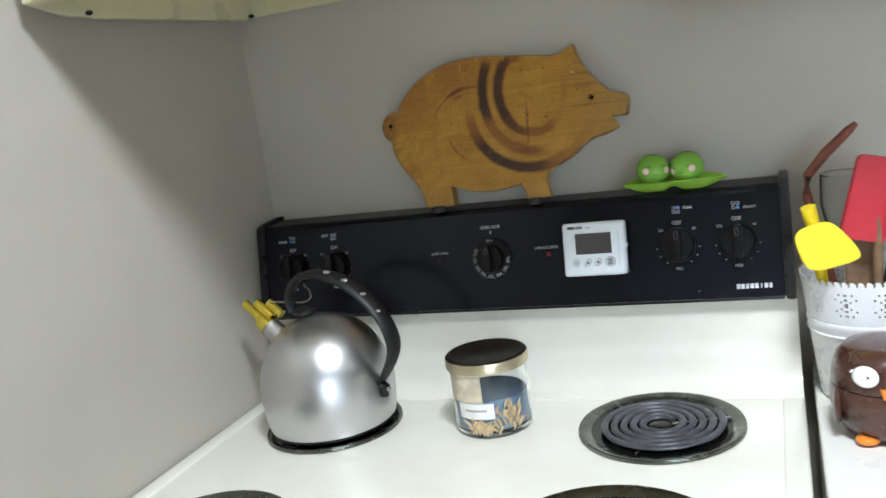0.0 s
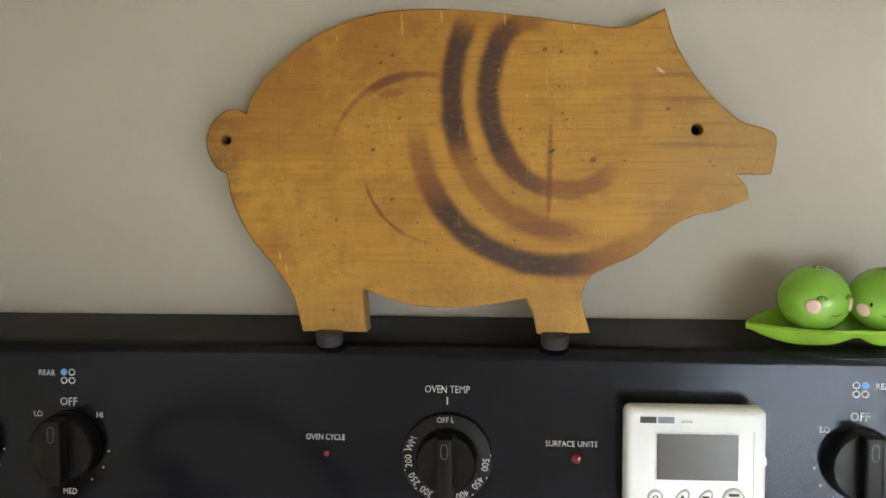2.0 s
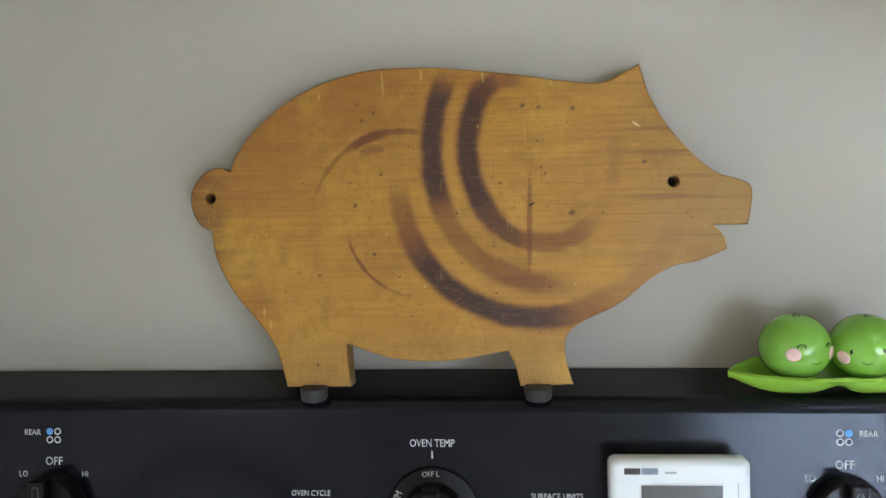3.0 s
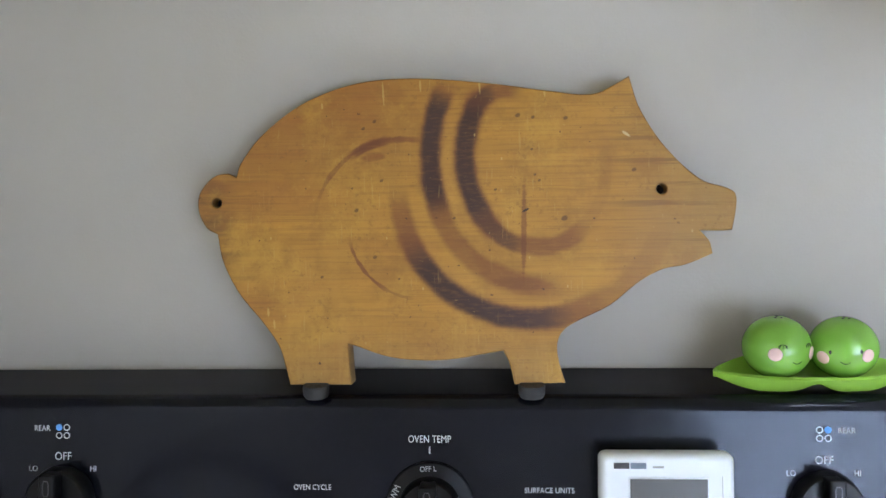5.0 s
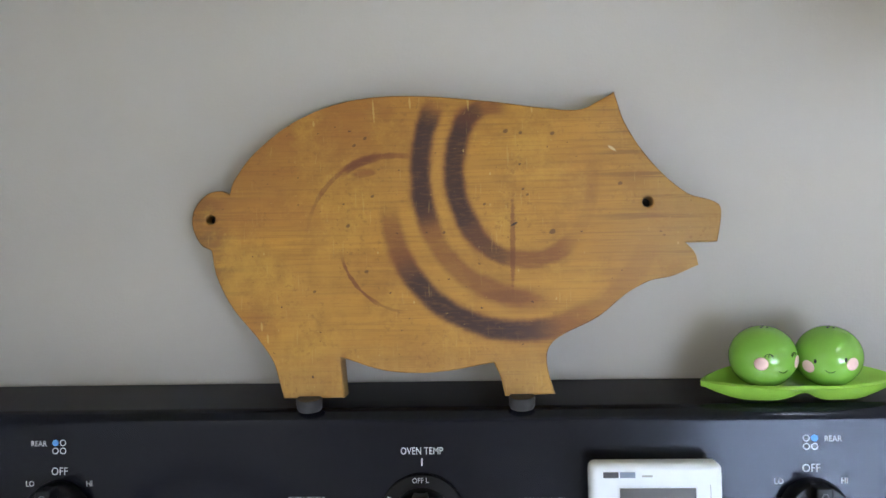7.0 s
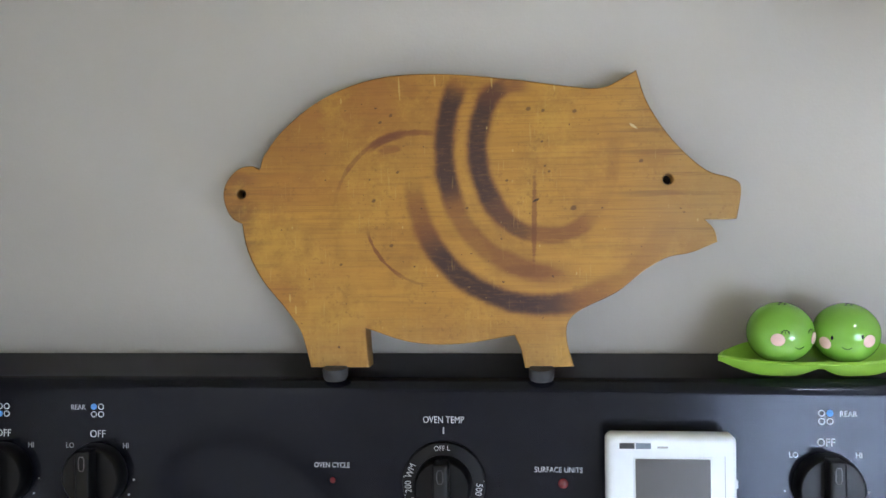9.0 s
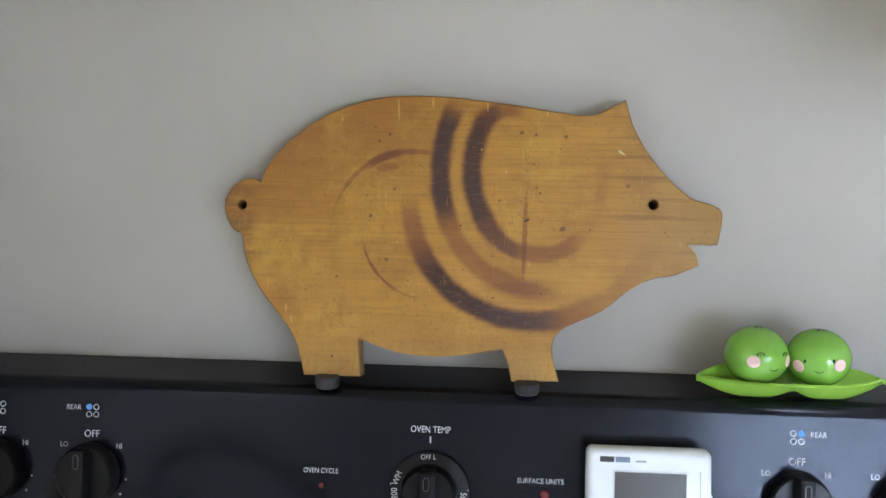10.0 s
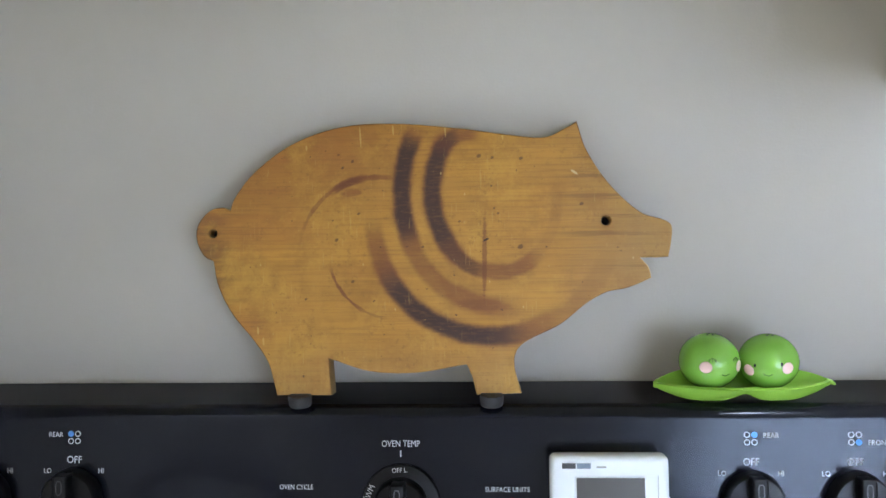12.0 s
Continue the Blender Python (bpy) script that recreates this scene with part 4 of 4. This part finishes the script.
def shaker(cx, turn, roll, lift, size, winks, label):
    r = (0.0216 * size, 0.0216 * size, 0.0202 * size)
    c = (cx, PY, LZ + 0.0091 + r[2])
    ob = thing("pea_shaker", (cx, PY, c[2] - r[2]), label, "shaker", "pea shakers on the dish")
    bm = ball(c, r, 40, 28)
    top = c[2] + r[2] * 0.95
    for v in bm.verts:
        v.co.z = max(v.co.z, c[2] - r[2] * 0.93)
        if v.co.z > top:
            v.co.z = top + 0.0004
    part("body", bm, GREEN, ob)
    for s in (-1, 1):
        part("cheek", ball((0, 0, 0), (0.0045, 0.0042, 0.0009), 20, 10), PINK, ob, "pale pink painted spot", on_ball(c, r, turn + s * 38, -4 + lift + s * roll, 0.992))
        if winks:
            m = on_ball(c, r, turn + s * 26, 13 + lift + s * roll * 0.6, 1.0)
            for k in (-1, 0, 1):
                part("lash", sweep([(k * 0.0015, 0.0002 - 0.0004 * abs(k), 0), (k * 0.0026, -0.0018, 0)], 0.00020, 6), EYEBLACK, ob, "", m)
            part("eyelid", sweep([(-0.0028, -0.0006, 0), (-0.0014, 0.0004, 0.0002), (0, 0.0007, 0.0003), (0.0014, 0.0004, 0.0002), (0.0028, -0.0006, 0)], 0.00024, 6), EYEBLACK, ob, "", m)
        else:
            part("eye", ball((0, 0, 0), (0.0009, 0.0014, 0.0004), 12, 8), EYEBLACK, ob, "", on_ball(c, r, turn + s * 25, 7 + s * roll * 0.6, 1.0))
    part("smile", sweep([(-0.0030, 0.0010, -0.0001), (-0.0015, 0.0001, 0.0001), (0, -0.0003, 0.0002), (0.0015, 0.0001, 0.0001), (0.0030, 0.0010, -0.0001)], 0.00024, 6), EYEBLACK, ob, "", on_ball(c, r, turn, -14, 1.0))
    for k in range(3):
        a = radians(90 + 120 * k)
        part("hole", dot(0.0009, 10, 0.0003), EYEBLACK, ob, "", pose(cx + 0.0022 * math.cos(a), PY + 0.0022 * math.sin(a), top + 0.0004), smooth=0)
    return ob


shaker(0.2205, 19, -2, 5, 1.0, True, "glossy green ceramic pea shaker with closed painted eyes")
shaker(0.2626, -17, 5, 0, 0.98, False, "glossy green ceramic pea shaker with a painted smile")

# ---- kettle ----
KX, KY, KB = -0.212, -0.215, 0.9212
kettle = thing("kettle", (KX, KY, KB), "dome-shaped stainless steel kettle with black handle and brass whistle", "kettle")
prof = [(0, KB), (0.078, KB), (0.0850, KB + 0.003), (0.0868, KB + 0.010), (0.0895, KB + 0.030), (0.0905, KB + 0.050)]
for k in range(1, 15):
    a = radians(90 * k / 14)
    prof.append((0.0905 * math.cos(a) ** 0.93 if k < 14 else 0.0, KB + 0.050 + 0.0965 * math.sin(a)))
part("body", lathe(prof, 72, (KX, KY)), STEEL, kettle, "brushed stainless steel dome")
part("base_band", lathe([(0.077, KB - 0.0012), (0.0845, KB - 0.0006), (0.0858, KB + 0.0020), (0.0845, KB + 0.0024)], 72, (KX, KY)), HANDLE, kettle, "dark band round the foot")
ax, ay = math.cos(radians(-12)), math.sin(radians(-12))


def k3(r, z):
    """A place in the kettle's handle plane: r to the handle's far side, z above its foot."""
    return (KX + r * ax, KY + r * ay, KB + z)


hand = [k3(*p) for p in ((0.090, 0.058), (0.102, 0.072), (0.116, 0.094), (0.121, 0.114), (0.115, 0.137), (0.098, 0.162), (0.073, 0.183), (0.042, 0.198), (0.010, 0.203), (-0.018, 0.198), (-0.036, 0.183), (-0.042, 0.165), (-0.038, 0.150))]
girth = [0.0035, 0.0045, 0.0055, 0.006, 0.006, 0.006, 0.006, 0.006, 0.0055, 0.005, 0.0045, 0.0045, 0.004]
hand, girth = rounded(hand, 4), [v.x for v in rounded([(g, 0, 0) for g in girth], 4)]
part("handle", sweep(hand, girth, 16, flat=2.3, up=(-ay, ax, 0)), HANDLE, kettle, "curved black plastic handle")
part("bracket", sweep([k3(0.0925, 0.040), k3(0.0955, 0.054), k3(0.094, 0.066)], [0.006, 0.007, 0.006], 10), HANDLE, kettle)
part("rivet", ball(k3(0.1005, 0.050), (0.004, 0.004, 0.004), 12, 8), CHROME, kettle)
part("lid_knob", lathe([(0.013, KB + 0.1475), (0.016, KB + 0.1495), (0.015, KB + 0.153), (0.008, KB + 0.156), (0, KB + 0.1565)], 28, k3(-0.020, 0)[:2]), HANDLE, kettle)
wire = [k3(-0.085, 0.163), k3(-0.060, 0.163), k3(-0.030, 0.163), k3(-0.012, 0.165), k3(-0.004, 0.172), k3(-0.004, 0.181), k3(-0.012, 0.187)]
part("lever_wire", sweep(rounded(wire, 4), 0.0013, 8), CHROME, kettle, "thin steel whistle lever")
sx, sz = -0.78, 0.62
spout = [k3(-0.064 + sx * d, 0.108 + sz * d) for d in (0, 0.012, 0.024, 0.034)]
part("spout", sweep(spout, [0.017, 0.0145, 0.0135, 0.0135], 20), STEEL, kettle, "short steel spout")
whistle = part("whistle", sweep([k3(-0.064 + sx * d, 0.108 + sz * d) for d in (0.031, 0.040, 0.050)], [0.0145, 0.0145, 0.0115], 16), BRASS, kettle, "polished brass whistle")
for side, length in ((-1, 0.048), (0, 0.032), (1, 0.027)):
    end = (-0.106 + 0.0190 * side, 0.161)
    off = Vector((-ay, ax, 0)) * 0.004 * side
    a, b = Vector(k3(end[0] - sx * length, end[1] - sz * length)), Vector(k3(*end))
    part("whistle_pipe", sweep([a + off, b + off], 0.0066, 16), BRASS, whistle)
# Pale beads added for the dashes of highlight along the handle's ridges.
for k, (r, z) in enumerate(((0.1070, 0.1560), (0.0885, 0.1780), (0.062, 0.1960), (0.035, 0.2065))):
    n = Vector((math.sin(radians(12)), -math.cos(radians(12)), 0))
    part("handle_glint", ball(Vector(k3(r, z)) - 0.0 * n + Vector((0, -0.0060, 0.0)), (0.0055, 0.0024, 0.0024), 10, 6), STEEL, kettle, "small pale bead standing in for a glint on the handle")

# ---- candle jar ----
CX, CY, CB = 0.014, -0.205, 0.9107
jar = thing("candle_jar", (CX, CY, CB), "glass candle jar with blue wax, gold print and dark lid", "candle")
R = 0.0485
outer = [(0, CB), (R - 0.006, CB), (R - 0.001, CB + 0.004), (R, CB + 0.010), (R, CB + 0.082), (R - 0.0025, CB + 0.082), (R - 0.0025, CB + 0.010), (R - 0.008, CB + 0.006), (0, CB + 0.006)]
part("jar", lathe(outer, 64, (CX, CY)), CLEAR, jar, "clear glass jar")
part("wax", lathe([(0, CB + 0.0065), (R - 0.009, CB + 0.0065), (R - 0.0035, CB + 0.0110), (R - 0.0035, CB + 0.048), (R - 0.008, CB + 0.0465), (0, CB + 0.0465)], 64, (CX, CY)), WAX, jar, "pale blue wax")
lid = part("lid", lathe([(0, CB + 0.0825), (R + 0.0015, CB + 0.0825), (R + 0.0030, CB + 0.0835), (R + 0.0030, CB + 0.096), (R + 0.0015, CB + 0.0975), (R - 0.002, CB + 0.0980), (R - 0.004, CB + 0.0965), (0, CB + 0.0965)], 64, (CX, CY)), LIDBLACK, jar, "dark bronze metal lid")
part("lid_band", lathe([(R + 0.0031, CB + 0.0830), (R + 0.0036, CB + 0.0835), (R + 0.0036, CB + 0.0955), (R + 0.0031, CB + 0.0962)], 64, (CX, CY)), GOLD, lid, "brushed gold band")


def wrapped(x0, x1, z0, z1, radius, cols=10, bm=None):
    """A thin sheet bent round the jar, between two angles in degrees (270 faces the room)."""
    bm = bm or bmesh.new()
    rows = []
    for rad in (radius, radius + 0.0004):
        rows.append([[bm.verts.new((CX + rad * math.cos(radians(x0 + (x1 - x0) * k / cols)), CY + rad * math.sin(radians(x0 + (x1 - x0) * k / cols)), z)) for k in range(cols + 1)] for z in (z0, z1)])
    for low, high in rows:
        for k in range(cols):
            bm.faces.new((low[k], low[k + 1], high[k + 1], high[k]))
    return bm


part("label", wrapped(234, 291, CB + 0.026, CB + 0.046, R + 0.0001), PAPER, jar, "white paper label", smooth=60)
part("label_bar", wrapped(246, 280, CB + 0.036, CB + 0.0385, R + 0.0006), BUTTON, jar, "grey printed bar", smooth=60)
part("gold_panel", wrapped(214, 276, CB + 0.0470, CB + 0.0805, R + 0.0001), GOLDINK, jar, "gold printed panel", smooth=60)
rng = random.Random(4)
bm = bmesh.new()
for k in range(64):
    a0, z0 = rng.uniform(252, 330), CB + rng.uniform(0.005, 0.016)
    if a0 > 294:
        z0 += rng.uniform(0.0, 0.024)
    swing = rng.uniform(-60, 60)
    pts = []
    for s in range(4):
        a = radians(a0 + 5.5 * s * math.sin(radians(swing)) + 2 * math.sin(s + k))
        pts.append((CX + (R + 0.0004) * math.cos(a), CY + (R + 0.0004) * math.sin(a), z0 + 0.0045 * s * math.cos(radians(swing))))
    sweep(pts, [0.0006, 0.0016, 0.0014, 0.0005], 6, bm=bm)
part("coral_print", bm, CORAL, jar, "golden branching coral print")

# ---- utensil pot and its utensils ----
UX, UY, UB = 0.4600, -0.108, TOP
pot = thing("utensil_pot", (UX, UY, UB), "white metal utensil pot with a pierced lace rim", "utensil pot")
UH = 0.150
lower = [(0, UB + 0.0005), (0.056, UB + 0.0005), (0.0585, UB + 0.003), (0.0685, UB + 0.092), (0.0702, UB + 0.096), (0.0692, UB + 0.100), (0.0672, UB + 0.100), (0.0570, UB + 0.005), (0, UB + 0.004)]
part("body", lathe(lower, 64, (UX, UY)), WHITEMETAL, pot)
part("rib", lathe([(0.0672, UB + 0.084), (0.0700, UB + 0.0855), (0.0680, UB + 0.087)], 64, (UX, UY)), WHITEMETAL, pot)
# lace band: a grid of small struts with rosettes left open
lace = bmesh.new()
cols, lrows = 220, 18
z0, z1 = UB + 0.100, UB + UH


def pierced(c, r):
    """Whether a cell of the lace is a hole: rings of petals round flower centres, and a row of eyelets."""
    fx, fy = (c % 20) - 9.5, (r - 8.5) * 1.35
    d, a = math.hypot(fx, fy), math.atan2(fy, fx)
    if d < 1.3 or (2.8 < d < 4.2 and math.cos(a * 8) > 0.35) or (5.8 < d < 7.2 and math.cos(a * 12) > 0.45):
        return True
    return r == lrows - 1 and c % 4 == 0


grid = {}


def lace_vert(c, r, inner):
    key = (c % cols, r, inner)
    if key not in grid:
        a = 2 * math.pi * key[0] / cols
        f = r / lrows
        rad = 0.0685 + 0.0060 * f - (0.0012 if inner else 0)
        z = z0 + (z1 - z0) * f + (0.0030 * abs(math.sin(a * 27.5)) if r == lrows else 0)
        grid[key] = lace.verts.new((UX + rad * math.cos(a), UY + rad * math.sin(a), z))
    return grid[key]


for c in range(cols):
    for r in range(lrows):
        if pierced(c, r):
            continue
        o = [lace_vert(*p, False) for p in ((c, r), (c + 1, r), (c + 1, r + 1), (c, r + 1))]
        i = [lace_vert(*p, True) for p in ((c, r), (c + 1, r), (c + 1, r + 1), (c, r + 1))]
        lace.faces.new(o)
        lace.faces.new(i[::-1])
        for k, (dc, dr) in enumerate(((0, -1), (1, 0), (0, 1), (-1, 0))):
            if not 0 <= r + dr < lrows or pierced((c + dc) % cols, r + dr):
                lace.faces.new((o[k], i[k], i[(k + 1) % 4], o[(k + 1) % 4]))
bmesh.ops.recalc_face_normals(lace, faces=lace.faces)
part("lace_rim", lace, WHITEMETAL, pot, "pierced white lace band")


def blade(outline, thickness, m, bend=0.0):
    """A flat blade with rounded rims: outline of (across, along) pairs, bowed by bend."""
    bm = bmesh.new()
    low = [bm.verts.new((x, y, -thickness / 2)) for x, y in outline]
    f = bm.faces.new(low)
    top = bmesh.ops.extrude_face_region(bm, geom=[f])["geom"]
    for v in top:
        if isinstance(v, bmesh.types.BMVert):
            v.co.z += thickness
    bmesh.ops.recalc_face_normals(bm, faces=bm.faces)
    bmesh.ops.bevel(bm, geom=list(bm.edges), offset=thickness * 0.3, segments=2, affect="EDGES", clamp_overlap=True)
    for v in bm.verts:
        v.co.z += bend * v.co.x ** 2
        v.co = m @ v.co
    return bm


def utensil_base(x, y):
    return (x, y, UB + 0.006)


def between(a, b, roll=0.0):
    """A pose at b whose y runs on from a to b and whose z faces the room."""
    along = (Vector(b) - Vector(a)).normalized()
    z = Vector((0.25, -1, 0.15))
    z = (z - along * z.dot(along)).normalized()
    x = along.cross(z)
    return Matrix.Translation(b) @ Matrix((x, along, z)).transposed().to_4x4() @ pose(0, 0, 0, 0, roll, 0)


def rounded(w0, w1, h, r=0.3, n=6):
    """A blade's outline: w0 wide at its neck, w1 at its end, h long, with rounded corners."""
    pts = [(-w0, 0), (w0, 0)]
    for k in range(n + 1):
        a = radians(90 * k / n)
        pts.append((w1 * (1 - r) + w1 * r * math.cos(a), h - w1 * r + w1 * r * math.sin(a)))
    for k in range(n + 1):
        a = radians(90 + 90 * k / n)
        pts.append((-w1 * (1 - r) + w1 * r * math.cos(a), h - w1 * r + w1 * r * math.sin(a)))
    return pts


def softened(points, times):
    """A closed outline with its corners cut off again and again."""
    for _ in range(times):
        points = [(a[0] + (b[0] - a[0]) * f, a[1] + (b[1] - a[1]) * f) for a, b in zip(points, points[1:] + points[:1]) for f in (0.22, 0.78)]
    return points


# yellow spoon hanging its head over the front of the rim
spoon = thing("spoon_spatula", utensil_base(0.452, -0.110), "yellow silicone spoon spatula standing in the pot", "spatula")
part("handle", sweep([(0.430, -0.110, UB + 0.006), (0.4105, -0.140, 1.05), (0.4040, -0.158, 1.122), (0.3985, -0.162, 1.152)], [0.006, 0.006, 0.008, 0.0085], 10), YELLOW, spoon)
part("head", blade(softened([(0.0240, 0.0), (0.0262, 0.030), (0.0215, 0.0500), (-0.0330, 0.0530), (-0.0345, 0.0400), (-0.0250, 0.0160), (-0.0150, 0.0)], 3), 0.0055, between((0.386, -0.158, 1.19), (0.4030, -0.172, 1.134)), -2.0), YELLOW, spoon, "yellow silicone head")

spat = thing("red_spatula", utensil_base(0.470, -0.120), "red silicone spatula standing in the pot", "spatula")
part("handle", sweep([(0.470, -0.118, UB + 0.006), (0.468, -0.125, 1.05), (0.470, -0.130, 1.13)], 0.0055, 10), BROWNWOOD, spat)
part("head", blade(rounded(0.0240, 0.0250, 0.096, 0.28), 0.0085, between((0.424, -0.128, 1.004), (0.4515, -0.132, 1.104)), 0.0), REDSIL, spat, "red silicone blade")

stick = thing("wooden_spoon", utensil_base(0.430, -0.075), "reddish brown wooden spoon standing in the pot", "spoon")
part("handle", sweep([(0.445, -0.085, UB + 0.006), (0.412, -0.075, 1.10), (0.400, -0.072, 1.150), (0.402, -0.072, 1.172), (0.424, -0.072, 1.198), (0.450, -0.072, 1.222), (0.458, -0.072, 1.229)], [0.005, 0.005, 0.0055, 0.0055, 0.0065, 0.0055, 0.003], 10), REDWOOD, stick)
flat = thing("wooden_turner", utensil_base(0.455, -0.095), "brown flat wooden turner standing in the pot", "spatula")
part("handle", blade([(-0.016, 0), (0.016, 0), (0.019, 0.10), (0.019, 0.20), (-0.019, 0.20), (-0.019, 0.10)], 0.006, between((0.448, -0.10, 0.60), (0.452, -0.104, UB + 0.010))), BROWNWOOD, flat)
thin = thing("thin_utensil", utensil_base(0.478, -0.125), "thin dark metal utensil handle standing in the pot", "utensil")
part("handle", sweep([(0.463, -0.135, UB + 0.006), (0.4745, -0.142, 1.06), (0.489, -0.148, 1.14)], 0.0030, 8), HANDLE, thin)
cup = thing("plastic_ladle", utensil_base(0.435, -0.090), "clear plastic serving spoon standing in the pot", "ladle")
part("bowl", lathe([(0.010, 1.100), (0.022, 1.115), (0.027, 1.140), (0.026, 1.175), (0.024, 1.176), (0.025, 1.140), (0.020, 1.117), (0.008, 1.103)], 32, (0.440, -0.092)), CLEARPLASTIC, cup)
part("handle", sweep([(0.440, -0.092, UB + 0.006), (0.440, -0.092, 1.102)], 0.006, 10), CLEARPLASTIC, cup)

# ---- owl jar ----
WX, WY, WB = 0.4660, -0.218, TOP
owl = thing("owl_jar", (WX, WY, WB), "glossy brown ceramic owl-shaped jar with lid, on the worktop", "jar")
body = [(0, WB + 0.0005), (0.038, WB + 0.0005), (0.046, WB + 0.004), (0.0560, WB + 0.020), (0.0600, WB + 0.038), (0.0595, WB + 0.050), (0.0575, WB + 0.058), (0, WB + 0.058)]
part("body", lathe(body, 56, (WX, WY)), OWL, owl, "glossy brown ceramic body")
bm = lathe([(0, WB + 0.0592), (0.0575, WB + 0.0592), (0.0578, WB + 0.062), (0.0555, WB + 0.075), (0.0510, WB + 0.088), (0.044, WB + 0.096), (0.030, WB + 0.099), (0, WB + 0.0985)], 56, (WX, WY))
lid = part("lid", bm, OWL, owl, "glossy brown lid with ear tufts")
FACE = 26
for s in (-1, 1):
    c = (WX, WY, WB + 0.066)
    a = radians(FACE + s * 72)
    p = Vector((WX + 0.046 * math.sin(a), WY - 0.046 * math.cos(a), WB + 0.090))
    part("ear", sweep([p + Vector((0, 0, -0.010)), p, p + Vector((0.004 * math.sin(a), -0.004 * math.cos(a), 0.0105))], [0.011, 0.008, 0.0018], 12), OWL, lid)
    m = on_ball(c, (0.0570, 0.0570, 0.050), -FACE * 0 + FACE - 36 + s * 19, 14, 1.0)
    eye = part("eye", ball((0, 0, 0), (0.0138, 0.0112, 0.0028), 24, 10), WHITEGLAZE, lid, "white glazed eye", m)
    part("pupil", ball((0.004, 0, 0.0030), (0.0014, 0.0014, 0.0006), 12, 8), OWL, eye, "", m)
    foot = radians(FACE - 38 + s * 22)
    part("foot", ball((WX + 0.048 * math.sin(foot), WY - 0.048 * math.cos(foot), WB + 0.0058), (0.0120, 0.0110, 0.0055), 16, 10), ORANGE, owl, "orange glazed foot")
part("beak", sweep([on_ball((WX, WY, WB + 0.066), (0.0575, 0.0575, 0.05), FACE - 36, 2).translation, on_ball((WX, WY, WB + 0.066), (0.062, 0.062, 0.05), FACE - 36, -10).translation], [0.0050, 0.0012], 10), ORANGE, lid, "small orange beak")
part("wing", ball(on_ball((WX, WY, WB + 0.038), (0.058, 0.058, 0.05), FACE - 92, 0).translation, (0.0050, 0.0170, 0.0200), 20, 12), OWL, owl)
